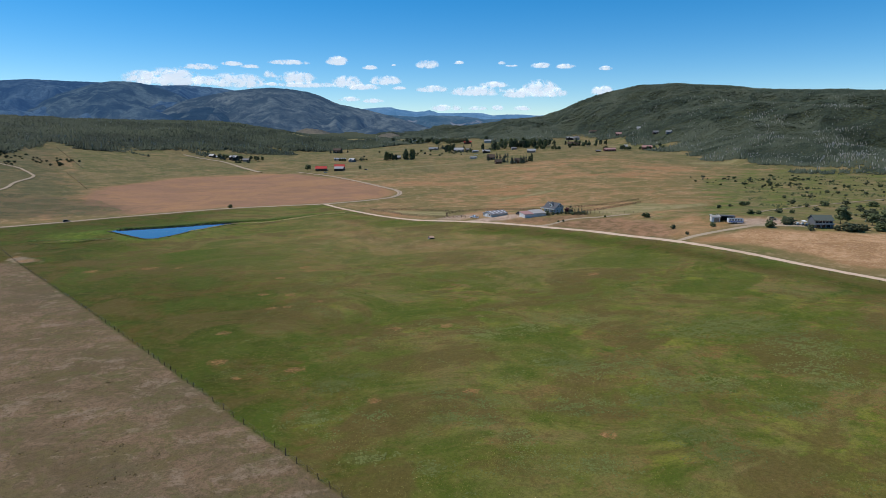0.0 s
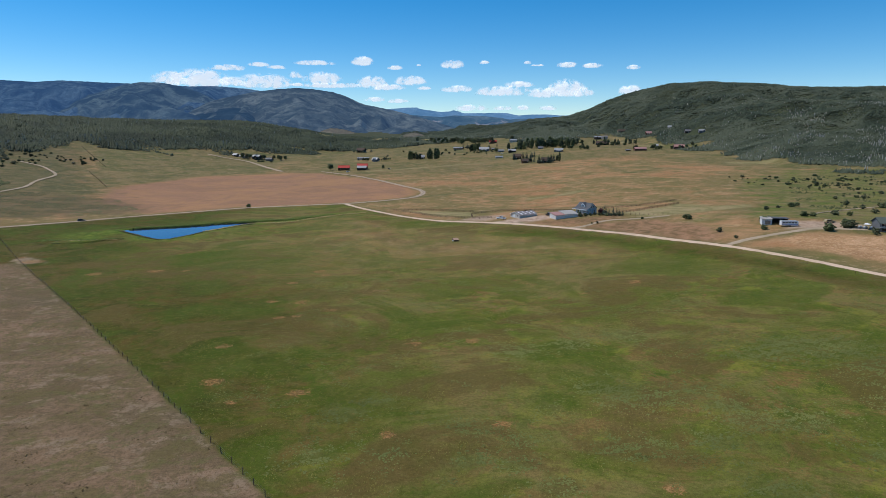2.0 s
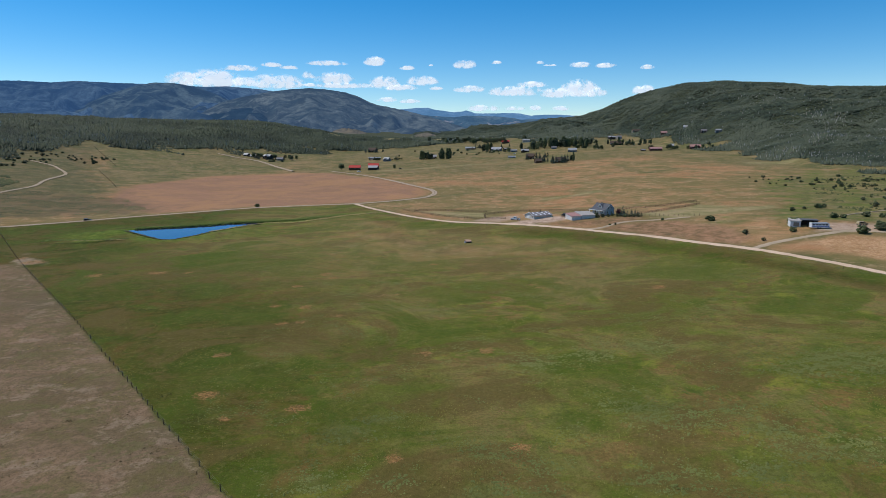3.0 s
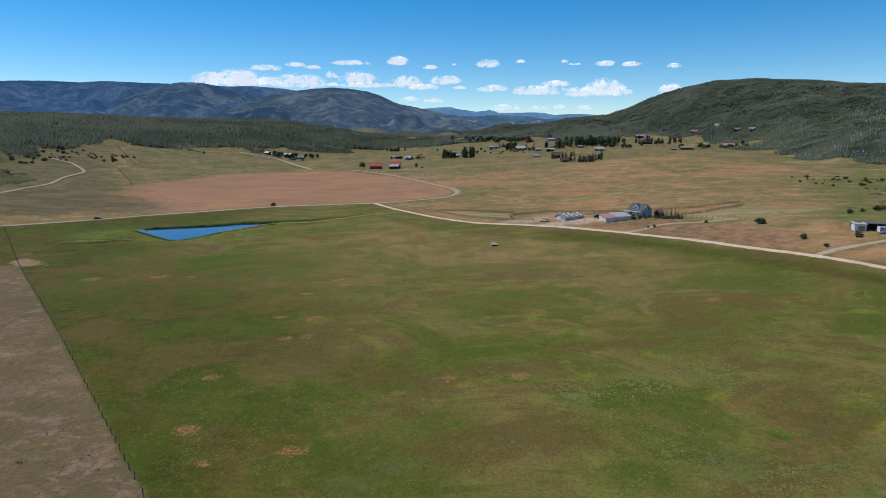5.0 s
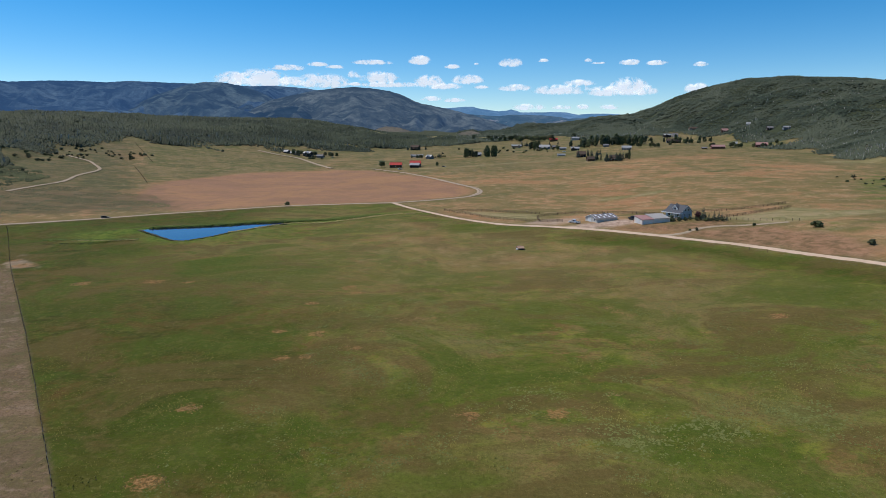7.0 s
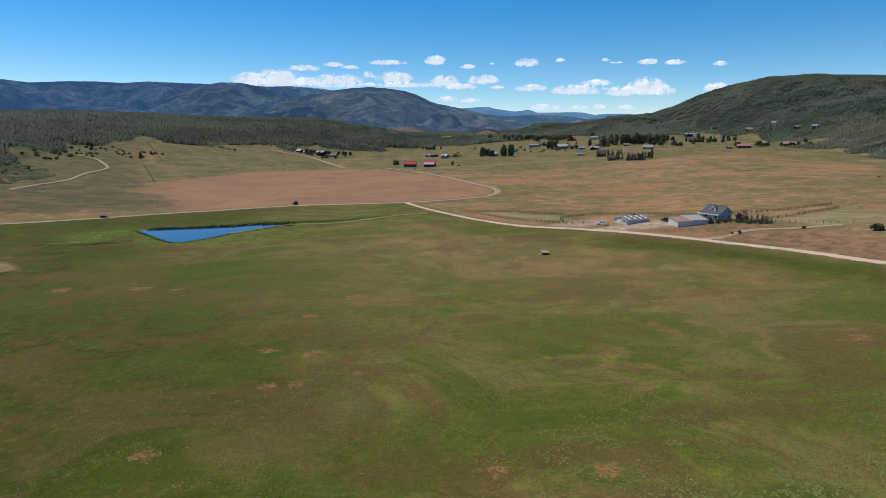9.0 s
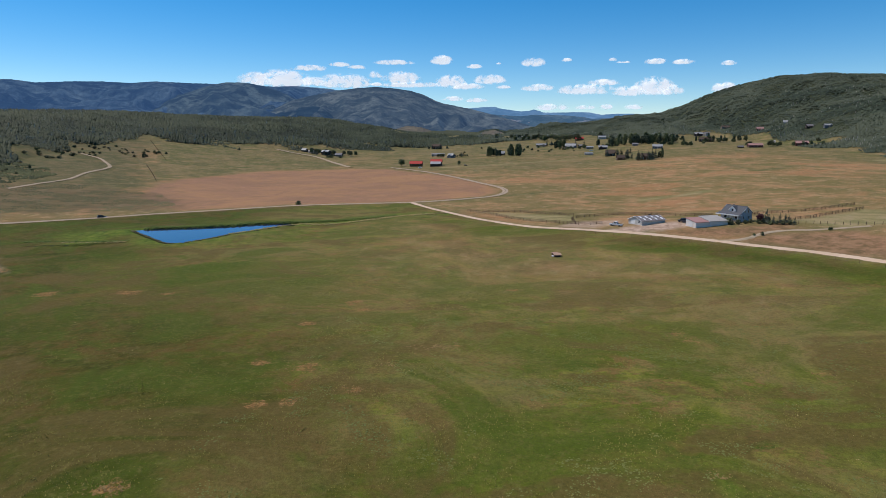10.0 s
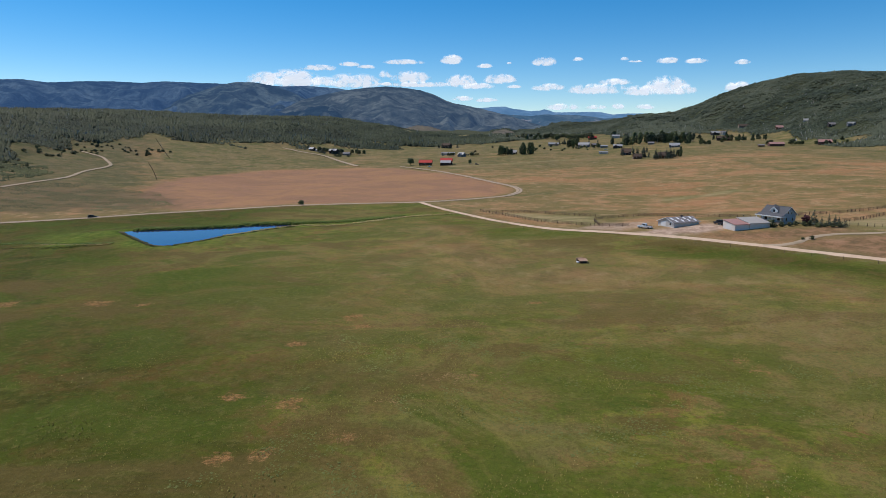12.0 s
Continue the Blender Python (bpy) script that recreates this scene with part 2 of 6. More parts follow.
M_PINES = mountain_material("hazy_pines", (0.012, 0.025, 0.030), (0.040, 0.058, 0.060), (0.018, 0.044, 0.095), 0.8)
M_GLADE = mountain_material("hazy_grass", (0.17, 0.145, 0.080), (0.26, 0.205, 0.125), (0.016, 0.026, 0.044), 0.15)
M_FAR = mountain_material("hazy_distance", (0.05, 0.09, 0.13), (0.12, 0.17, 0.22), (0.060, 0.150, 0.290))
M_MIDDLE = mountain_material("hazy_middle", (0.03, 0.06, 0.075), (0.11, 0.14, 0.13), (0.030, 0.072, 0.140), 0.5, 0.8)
M_WATER, _n, _l, _b = nodes_of("pond_water")
_b.inputs["Base Color"].default_value = (0.014, 0.022, 0.085, 1)
_b.inputs["Roughness"].default_value, _b.inputs["IOR"].default_value = 0.06, 1.33
bump(_n, _l, noise_node(_n, _l, _n.new("ShaderNodeNewGeometry").outputs["Position"], 1.2, 3), 0.08, 0.05, _b)
def cloud_material():
    """Vapour: thick in the heaped middle, torn and thin at the rim, on a level base."""
    m, n, l, b = nodes_of("cloud")
    co = n.new("ShaderNodeTexCoord")
    pos = n.new("ShaderNodeNewGeometry").outputs["Position"]
    xyz = n.new("ShaderNodeSeparateXYZ")
    l.new(co.outputs["Generated"], xyz.inputs[0])

    def calc(op, p, q, r=None):
        k = n.new("ShaderNodeMath")
        k.operation = op
        for sock, v in zip(k.inputs, (p, q, r)):
            if isinstance(v, bpy.types.NodeSocket):
                l.new(v, sock)
            elif v is not None:
                sock.default_value = v
        return k.outputs[0]
    across = calc("POWER", calc("ABSOLUTE", calc("MULTIPLY_ADD", xyz.outputs[0], 2.0, -1.0), 0.0), 2.0)
    over = calc("POWER", calc("MAXIMUM", calc("MULTIPLY", calc("SUBTRACT", xyz.outputs[2], 0.30), 1.43), 0.0), 2.0)
    under = calc("POWER", calc("MAXIMUM", calc("MULTIPLY", calc("SUBTRACT", 0.34, xyz.outputs[2]), 2.95), 0.0), 2.0)
    body = calc("SUBTRACT", calc("SUBTRACT", calc("SUBTRACT", 1.0, across), over), under)
    puffs = calc("MULTIPLY_ADD", noise_node(n, l, pos, 0.02, 4, 0.55, 0.5), 3.1, -1.5)
    tufts = calc("MULTIPLY_ADD", noise_node(n, l, pos, 0.06, 3, 0.5), 1.0, -0.5)
    thick = calc("ADD", calc("MULTIPLY_ADD", body, 0.8, puffs), calc("MULTIPLY", tufts, 0.6))
    rim = calc("MULTIPLY", ramp(n, l, thick, (0.0, 0.0), (0.35, 0.5), (0.75, 0.95)), ramp(n, l, body, (0.0, 0.0), (0.4, 1.0)))
    l.new(rim, b.inputs["Alpha"])
    b.inputs["Base Color"].default_value = (0.5, 0.5, 0.5, 1)
    b.inputs["Roughness"].default_value, b.inputs["Specular IOR Level"].default_value = 1.0, 0.0
    # The sunlit white of the clouds is put in as emission.
    b.inputs["Emission Color"].default_value, b.inputs["Emission Strength"].default_value = (0.80, 0.86, 0.92, 1), 0.82
    return m


M_CLOUD = cloud_material()
M_OAK = leaves("oak_brush", (0.028, 0.041, 0.025), (0.073, 0.090, 0.055), 0.6, 0.06)
M_SCRUB = leaves("scrub_leaves", (0.044, 0.054, 0.024), (0.094, 0.104, 0.050), 1.5, 0.1)
M_ASPEN = leaves("aspen_leaves", (0.019, 0.029, 0.016), (0.048, 0.063, 0.033), 0.6, 0.06)
M_THICKET = leaves("thicket_leaves", (0.034, 0.046, 0.016), (0.082, 0.096, 0.034), 1.5, 0.08)
M_BUSH = leaves("bush_leaves", (0.054, 0.072, 0.028), (0.108, 0.126, 0.052), 3.0)
M_CONIFER = leaves("conifer_needles", (0.044, 0.062, 0.042), (0.080, 0.100, 0.068), 3.0)
M_PURPLE = leaves("purple_leaves", (0.040, 0.016, 0.018), (0.075, 0.030, 0.032), 3.0)
M_SAGE = leaves("sage_leaves", (0.084, 0.104, 0.024), (0.150, 0.166, 0.048), 6.0, 0.02)
M_GREYSAGE = leaves("grey_sage", (0.070, 0.078, 0.032), (0.130, 0.132, 0.058), 4.0, 0.03)
M_WEED = leaves("dead_weeds", (0.075, 0.050, 0.018), (0.25, 0.175, 0.065), 6.0, 0.02)
M_REED = leaves("reeds", (0.060, 0.100, 0.016), (0.130, 0.170, 0.034), 2.0, 0.02)
M_GRASS = leaves("standing_grass", (0.095, 0.100, 0.016), (0.200, 0.180, 0.045), 6.0, 0.02)
M_BANK = leaves("bank_sedge", (0.045, 0.042, 0.016), (0.095, 0.090, 0.034), 2.0, 0.02)
M_STRAW = leaves("straw_reeds", (0.22, 0.17, 0.06), (0.38, 0.31, 0.12), 2.0)
M_BARK = plain("bark", (0.10, 0.08, 0.06), 0.9, 0, 6)
M_PALE_BARK = plain("pale_aspen_bark", (0.43, 0.40, 0.35), 0.85, 0, 3)
M_POST = plain("weathered_wood", (0.135, 0.090, 0.058), 0.9, 0, 12)
M_WIRE = plain("fence_wire", (0.20, 0.19, 0.18), 0.5, 0.8, 20)

# ---- building tools ----
ICO = bmesh.new()
bmesh.ops.create_icosphere(ICO, subdivisions=1, radius=1)
ICO_V = np.array([v.co[:] for v in ICO.verts])
ICO_F = np.array([[v.index for v in f.verts] for f in ICO.faces])
ICO.free()

def mesh_from(name, verts, faces, material, smooth=False):
    """A mesh from arrays; faces all have the same number of corners."""
    me = bpy.data.meshes.new(name)
    verts, faces = np.asarray(verts, np.float32), np.asarray(faces, np.int32)
    k = faces.shape[1]
    me.vertices.add(len(verts))
    me.vertices.foreach_set("co", verts.ravel())
    me.loops.add(faces.size)
    me.loops.foreach_set("vertex_index", faces.ravel())
    me.polygons.add(len(faces))
    me.polygons.foreach_set("loop_start", np.arange(0, faces.size, k, dtype=np.int32))
    me.polygons.foreach_set("use_smooth", np.full(len(faces), smooth))
    me.update(calc_edges=True)
    me.validate()
    me.materials.append(material)
    return me


def part(name, bm, material, parent=None, label=""):
    me = bpy.data.meshes.new(name)
    bm.to_mesh(me)
    bm.free()
    me.materials.append(material)
    ob = new(name, me)
    ob.parent = parent
    return tagged(ob, label)


def thing(name, x, y, turn=0.0, label="", category="", group="", sink=0.0):
    """An empty at the base of a thing, on the ground."""
    ob = new(name)
    ob.matrix_world = pose(x, y, float(ground_z(x, y)) - sink, 0, 0, turn)
    return tagged(ob, label, category, group)


def box(bm, x0, x1, y0, y1, z0, z1, bevel=0.0):
    r = bmesh.ops.create_cube(bm, size=1, matrix=Matrix.LocRotScale(((x0 + x1) / 2, (y0 + y1) / 2, (z0 + z1) / 2), None, (abs(x1 - x0), abs(y1 - y0), abs(z1 - z0))))
    if bevel:
        es = {e for v in r["verts"] for e in v.link_edges}
        bmesh.ops.bevel(bm, geom=list(es), offset=bevel, segments=1, affect="EDGES")
    return bm


def boxes(*dims, bevel=0.0):
    bm = bmesh.new()
    for d in dims:
        box(bm, *d, bevel=bevel)
    return bm


def prism(bm, outline, y0, y1):
    """An outline in x, z drawn along y."""
    a = [bm.verts.new((x, y0, z)) for x, z in outline]
    b = [bm.verts.new((x, y1, z)) for x, z in outline]
    bm.faces.new(a)
    bm.faces.new(b[::-1])
    for i in range(len(a)):
        j = (i + 1) % len(a)
        bm.faces.new((a[j], a[i], b[i], b[j]))
    bmesh.ops.recalc_face_normals(bm, faces=bm.faces[:])
    return bm


def tube(bm, p, q, r0, r1, sides=6):
    p, q = Vector(p), Vector(q)
    m = Matrix.Translation((p + q) / 2) @ (q - p).to_track_quat("Z", "Y").to_matrix().to_4x4()
    bmesh.ops.create_cone(bm, segments=sides, radius1=r0, radius2=r1, depth=(q - p).length, cap_ends=True, matrix=m)
    return bm


def glide(points, step):
    """A smooth line through plan points, one point every step metres."""
    p = np.array(points, float)
    p = np.vstack([2 * p[0] - p[1], p, 2 * p[-1] - p[-2]])
    out = []
    for i in range(1, len(p) - 2):
        t = np.linspace(0, 1, max(2, int(np.hypot(*(p[i + 1] - p[i])) / step) + 1))[:-1, None]
        out.append(0.5 * (2 * p[i] + (p[i + 1] - p[i - 1]) * t + (2 * p[i - 1] - 5 * p[i] + 4 * p[i + 1] - p[i + 2]) * t ** 2 + (3 * p[i] - p[i - 1] - 3 * p[i + 1] + p[i + 2]) * t ** 3))
    return np.vstack(out + [p[-2:-1]])


def inside_by(x, y, poly):
    """Metres by which plan points lie inside (+) or outside (-) an outline."""
    p = np.array(poly, float)
    inside, best = np.zeros(x.shape, bool), np.full(x.shape, 1e9)
    for (ax, ay), (bx, by) in zip(p, np.roll(p, -1, 0)):
        cross = ((ay > y) != (by > y)) & (x < (bx - ax) * (y - ay) / (by - ay + 1e-12) + ax)
        inside ^= cross
        t = np.clip(((x - ax) * (bx - ax) + (y - ay) * (by - ay)) / ((bx - ax) ** 2 + (by - ay) ** 2), 0, 1)
        best = np.minimum(best, np.hypot(x - ax - t * (bx - ax), y - ay - t * (by - ay)))
    return np.where(inside, best, -best)


def off_line(x, y, pts):
    """Plan distance from a line."""
    p, best = np.array(pts, float), np.full(x.shape, 1e9)
    for (ax, ay), (bx, by) in zip(p[:-1], p[1:]):
        t = np.clip(((x - ax) * (bx - ax) + (y - ay) * (by - ay)) / ((bx - ax) ** 2 + (by - ay) ** 2), 0, 1)
        best = np.minimum(best, np.hypot(x - ax - t * (bx - ax), y - ay - t * (by - ay)))
    return best

BASE = [-0.3938, 0.0872, -0.0822, 0.1469, 0.0122, 0.0323, -0.0322, 0.0022, 4.8354, 4.4315]
POND_Z = -2.1
NEAR_SHORE = [(-204, 372), (-188, 359), (-172, 346), (-166, 343), (-162, 345), (-159, 351), (-156, 358), (-153, 371), (-148, 381), (-144, 390), (-140, 398), (-134, 405)]
FAR_SHORE = [(-138, 408), (-148, 404), (-157, 400), (-165, 393), (-174, 388), (-182, 384), (-191, 380), (-199, 376)]
POND = NEAR_SHORE + FAR_SHORE
# ---- terrain ----
def swell(v, width):
    """A ramp that starts softly at zero."""
    return width * np.logaddexp(0.0, v / width)


# ridges round the valley: azimuth from north (deg), distance of foot and of crest (m), elevation of the crest (deg)
RIGHT_HILL = [(-7, 1900, 2400, -0.5), (-3, 1640, 2500, -0.3), (-1, 1560, 2560, 0.0), (0.4, 1600, 2580, 0.35), (2.6, 1600, 2560, 0.72), (4.9, 1380, 2500, 1.05), (7.1, 1310, 2440, 1.25), (9, 1400, 2380, 1.5), (10.5, 1460, 2310, 1.95), (13, 1440, 2120, 3.05), (15, 1310, 2060, 3.65), (17, 1200, 2020, 4.05), (20, 1070, 2000, 4.08),
              (24, 890, 1940, 3.85), (26, 800, 1890, 3.55), (28, 775, 1850, 3.4), (32, 750, 1750, 3.25), (36, 745, 1690, 3.05), (60, 680, 1620, 2.6), (80, 880, 1880, 0.0)]
LEFT_WOOD = [(-70, 740, 1900, 1.15), (-48, 740, 1950, 1.15), (-42.9, 770, 2000, 1.15), (-39.6, 800, 2050, 1.25), (-37.6, 915, 2050, 1.3), (-35.8, 1000, 2050, 1.25), (-32, 1140, 2050, 1.12), (-27.7, 1165, 2050, 1.02), (-23.3, 1150, 2050, 1.04), (-18.7, 1200, 2050, 0.85), (-16.8, 1235, 2000, 0.6),
             (-14, 1250, 1950, 0.18), (-12, 1320, 1900, -0.27), (-10.6, 1350, 1850, -0.5), (-6.8, 1340, 1800, -0.45), (-5.1, 1440, 1750, -0.75), (-2, 1480, 1750, -1.2)]
# mountain crests from back to front: azimuth, elevation (deg)
PLATEAU = [(-75, 3.6), (-46, 3.62), (-43.9, 3.76), (-42.5, 3.82), (-41.1, 3.65), (-39, 3.82), (-36.7, 3.91), (-34.7, 3.86), (-33, 4.04), (-30.1, 4.0), (-26.1, 3.97), (-23.8, 3.88), (-21.9, 3.96), (-19.1, 3.77), (-17.2, 3.5), (-14, 2.7), (-10, 1.6), (-6, 1.0)]
PEAK = [(-35.5, 0.6), (-33.5, 1.75), (-31.8, 2.8), (-30, 3.38), (-28.7, 3.86), (-27.35, 4.12), (-26, 4.11), (-24.9, 3.95), (-24.2, 3.78), (-22.8, 3.3), (-21, 2.4), (-19, 1.5), (-17, 0.6)]
DOME = [(-27, 0.6), (-24.7, 1.6), (-22.3, 2.66), (-20.4, 3.16), (-18.5, 3.55), (-16.6, 3.81), (-15.1, 3.91), (-13.7, 3.83), (-12, 3.6), (-10.8, 3.23), (-9.8, 2.75), (-9.3, 2.56), (-6.8, 2.08), (-4.4, 1.46), (-1.9, 0.73), (-0.2, 0.16), (1.5, -0.3)]
PINE_HILL = [(-25.4, 0.9), (-23.7, 1.5), (-21.8, 2.02), (-20.4, 2.22), (-19.2, 2.04), (-18.3, 1.5), (-16.6, 0.8)]
SPUR = [(-20, 0.6), (-18.8, 1.05), (-17, 1.7), (-15.6, 2.25), (-14.6, 2.4), (-13.7, 2.2), (-12.2, 1.68), (-9.75, 1.02), (-7.3, 0.49), (-4.5, -0.2)]
WEST_HILL = [(-60, 1.6), (-47.3, 1.62), (-45.5, 1.98), (-43.5, 1.88), (-42.2, 2.08), (-40.1, 1.73), (-37.9, 1.53), (-36.4, 1.7), (-34.8, 1.85), (-33.6, 1.69), (-31.6, 1.3), (-29.5, 0.8)]
GLADE = [(-14.06, -0.4), (-13.67, -0.02), (-13.08, 0.27), (-12.21, 0.46), (-11.15, 0.37), (-10.43, 0.18), (-9.7, -0.15), (-9.31, -0.39)]
VALE = [(-6.42, -0.59), (-6.04, -0.26), (-5.47, -0.02), (-4.81, 0.07), (-4.19, -0.07), (-3.71, -0.35), (-3.37, -0.58)]
MID_RANGE = [(-9, 1.3), (-6.8, 1.75), (-4.4, 1.61), (-2.4, 1.46), (-1.4, 1.6), (0, 1.59), (1.5, 1.54), (2.9, 1.39), (3.8, 1.24), (5.7, 1.33), (7.5, 0.99), (11, 0.6)]
FAR_RANGE = [(-14, 1.6), (-9.3, 1.98), (-7.8, 2.12), (-6.6, 2.22), (-5.4, 2.31), (-4.6, 2.31), (-4.2, 2.17), (-2.4, 1.92), (-1.7, 1.97), (-1.3, 2.08), (-0.8, 1.96), (-0.45, 1.82), (1, 1.81), (2.9, 1.84), (3.6, 1.79), (4.5, 1.6), (5.7, 1.68), (7, 1.67), (8.2, 1.57), (12, 1.6), (20, 1.4)]


def waves(x, y, size, seed):
    """Rolling sums of sines, about -1 to 1."""
    total = np.zeros_like(x)
    rng = np.random.RandomState(seed)
    for _ in range(7):
        a, k, p = rng.uniform(0, 6.283), rng.uniform(0.6, 1.7) / size * 6.283, rng.uniform(0, 6.283)
        total = total + np.sin((x * np.cos(a) + y * np.sin(a)) * k + p)
    return total / 3.5


def features(x, y):
    """Gentle slopes and swells of the valley floor."""
    ahead = swell(y - 412, 62)
    return np.stack([np.ones_like(x), swell(x - 25, 19), swell(x - 150, 31), swell(-x - 312, 50), ahead, swell(y - 875, 100), swell(-x - 75, 25), ahead * np.tanh(x / 187),
                     np.exp(-((x - 150) / 62) ** 2 - ((y - 319) / 56) ** 2), np.exp(-((x - 37) / 62) ** 2 - ((y - 387) / 50) ** 2)], -1)


def valley_z(x, y):
    return 65 - swell(65 - features(x, y) @ np.array(BASE), 10)


def ridge_z(x, y, floor, table, power, rough, seed, fall):
    az, r = np.degrees(np.arctan2(x, y)), np.hypot(x, y)
    az = az + waves(x, y, 700, seed + 5) * 0.35
    t = np.array(table)
    foot, crest, up = (np.interp(az, t[:, 0], t[:, k]) for k in (1, 2, 3))
    inside = np.clip((az - t[0, 0]) / 3, 0, 1) * np.clip((t[-1, 0] - az) / 3, 0, 1)
    top = 56 + crest * np.tan(np.radians(up))
    u = (r - foot) / (crest - foot)
    rise = np.clip(u, 0, 1) ** power
    rise = np.where(u > 1, np.clip(1 - fall * (u - 1), 0, 1), rise)
    lumps = rough * (waves(x, y, 320, seed) + 0.45 * (1 - 2 * np.abs(waves(x, y, 150, seed + 1))) + 0.16 * waves(x, y, 55, seed + 2)) * np.clip(u * 3, 0, 1) * np.clip((1 - u) * 4, 0, 1)
    z = floor + (top - floor) * rise * inside + lumps * inside
    return np.where(u > 0, np.maximum(z, floor), floor)


def ground_z(x, y):
    x, y = np.asarray(x, float), np.asarray(y, float)
    floor = valley_z(x, y)
    z = np.maximum(floor, ridge_z(x, y, floor, RIGHT_HILL, 1.25, 13, 3, 0.5))
    z = np.maximum(z, ridge_z(x, y, floor, LEFT_WOOD, 0.9, 4, 11, 1.5))
    # the pond lies in a shallow bowl
    d = inside_by(x, y, POND)
    z = z + (POND_Z + 0.3 - z) * np.clip((d + 30) / 26, 0, 1)
    return np.where(d > -1.5, POND_Z + 0.3 - np.clip(d + 1.5, 0, 4) * 0.6, z)
# ---- plan of roads and fields ----
ROAD_MAIN = [(-310, 373), (-286, 396), (-263, 418), (-238, 442), (-206, 464), (-171, 485), (-129, 494), (-100, 499), (-77, 510), (-55, 528), (-44, 544), (-40, 571), (-46, 602), (-67, 645), (-108, 727), (-147, 793), (-198, 859)]
ROAD_RANCH = [(-95, 498), (-79, 471), (-58, 442), (-36, 412), (-16, 388), (5, 374), (25, 363), (44, 351), (57, 341), (76, 322), (92, 297), (106, 278), (116, 262), (125, 246), (132, 230), (139, 214), (146, 199), (155, 176)]
DRIVE_HILL = [(52, 345.5), (58, 345.5), (64, 349), (71, 356), (79, 359), (86, 359), (94, 359), (110, 362)]
DRIVE_RV = [(107, 278), (118, 284), (131, 288), (144, 292), (152, 294), (158, 293), (171, 290)]
TRACK_BACK = [(169, 334), (205, 369), (249, 395), (302, 421)]
TRACK_WEST = [(-397, 502), (-403, 538), (-408, 575), (-427, 619), (-437, 657), (-448, 680), (-471, 704), (-496, 727), (-535, 747)]
DRIVE_FAR = [(-254, 866), (-299, 933), (-352, 1006), (-402, 1036), (-439, 1062)]
HAY = [(-299, 512), (-341, 596), (-347, 650), (-325, 777), (-244, 849), (-199, 838), (-115, 734), (-67, 648), (-46, 586), (-50, 546), (-74, 520), (-99, 508), (-176, 496), (-234, 458)]
GOLD = [(126, 280), (145, 287), (164, 279), (230, 268), (185, 190), (160, 207), (150, 224), (142, 248), (132, 266)]
WEST_DRY = [(-420, 420), (-320, 420), (-240, 470), (-300, 540), (-380, 560), (-430, 500)]
DRY = [(-203, 288), (-126, 207), (-57, 133), (-16, 89), (30, 40), (60, -300), (-700, -300), (-700, 200), (-240, 275)]
PASTURE = [(-315, 378), (-286, 396), (-238, 442), (-171, 485), (-95, 498), (-58, 442), (-16, 388), (25, 363), (57, 341), (92, 297), (116, 262), (132, 230), (146, 199), (200, 80), (200, -300), (-700, -300), (-700, 200)]
YARD = [(14, 369), (24, 377), (42, 384), (50, 382), (48, 374), (38, 367), (26, 364)]
RV_YARD = [(140, 296), (150, 312), (172, 308), (178, 296), (160, 292)]
CORRAL = [(-6, 385), (6, 398), (22, 396), (20, 384), (10, 376)]
HOMES = [(-393, 1071), (-353, 1051), (-331, 1044), (-213, 1264), (-63, 1546), (56, 1422), (100, 1406), (286, 1410), (253, 1213), (282, 1057), (356, 1091), (332, 1139), (418, 1200), (411, 1322), (355, 1488), (371, 1328), (411, 1218), (425, 1181), (-21, 1274)]
DEAD_GRASS = [(-60, 261, 3.0), (-56, 255, 2.0), (-55, 215, 3.0), (-65, 216, 1.8), (-43, 206, 1.8), (-52, 200, 1.6), (-57, 198, 1.4), (-65, 242, 1.8), (-28, 230, 1.2), (18, 244, 2.2), (20, 240, 1.8), (-9, 270, 1.4), (-19, 280, 1.6), (8, 262, 1.2),
              (-64, 172, 1.6), (-57, 149, 2.4), (-36, 143, 2.0), (-49, 138, 1.2), (-14, 175, 2.0), (1, 177, 1.6), (-15, 125, 1.4), (6, 129, 1.6), (58, 234, 2.0), (-129, 265, 2.6), (-153, 262, 3.0), (-116, 265, 2.0), (-200, 290, 4.0), (-211, 300, 3.0), (31, 107, 1.5), (38, 222, 2.0)]
SAGE_DRIFTS = [(-25, 134, 4), (-19, 139, 3), (-26, 117, 4), (-14, 118, 3), (1, 127, 4), (9, 122, 3), (1, 116, 3), (8, 115, 3), (12, 169, 6), (40, 179, 5), (26, 173, 5), (76, 165, 8), (68, 160, 6), (85, 161, 8), (88, 150, 7), (31, 141, 5), (37, 139, 5), (27, 145, 4), (47, 142, 4), (49, 135, 4), (52, 128, 5)]
SAGE_DRIFTS += [(61, 127, 5), (82, 132, 5), (90, 142, 6), (83, 123, 5), (26, 120, 4), (30, 119, 4), (14, 108, 3), (43, 121, 4), (45, 106, 4), (68, 114, 5), (50, 99, 4), (27, 97, 4), (-2, 97, 3), (-14, 101, 3)]
WEEDS = [(3, 143, 1.6), (6, 268, 1.6), (-29, 233, 1.4), (12, 186, 1.2), (-33, 229, 2.4), (-29, 230, 2.2), (-24, 231, 2.0), (-66, 257, 2.2), (-40, 218, 1.2), (6, 261, 1.6), (-31, 260, 1.6), (-64, 172, 1.6)]
DIRT = (-206.7, 296.2)
HOLLOW = (12.4, 183.5)
DITCH_EAST = [(-112, 420), (-92, 436), (-66, 447)]
DITCH = [(-229, 335), (-223, 338), (-212, 340), (-199, 342), (-188, 346)]
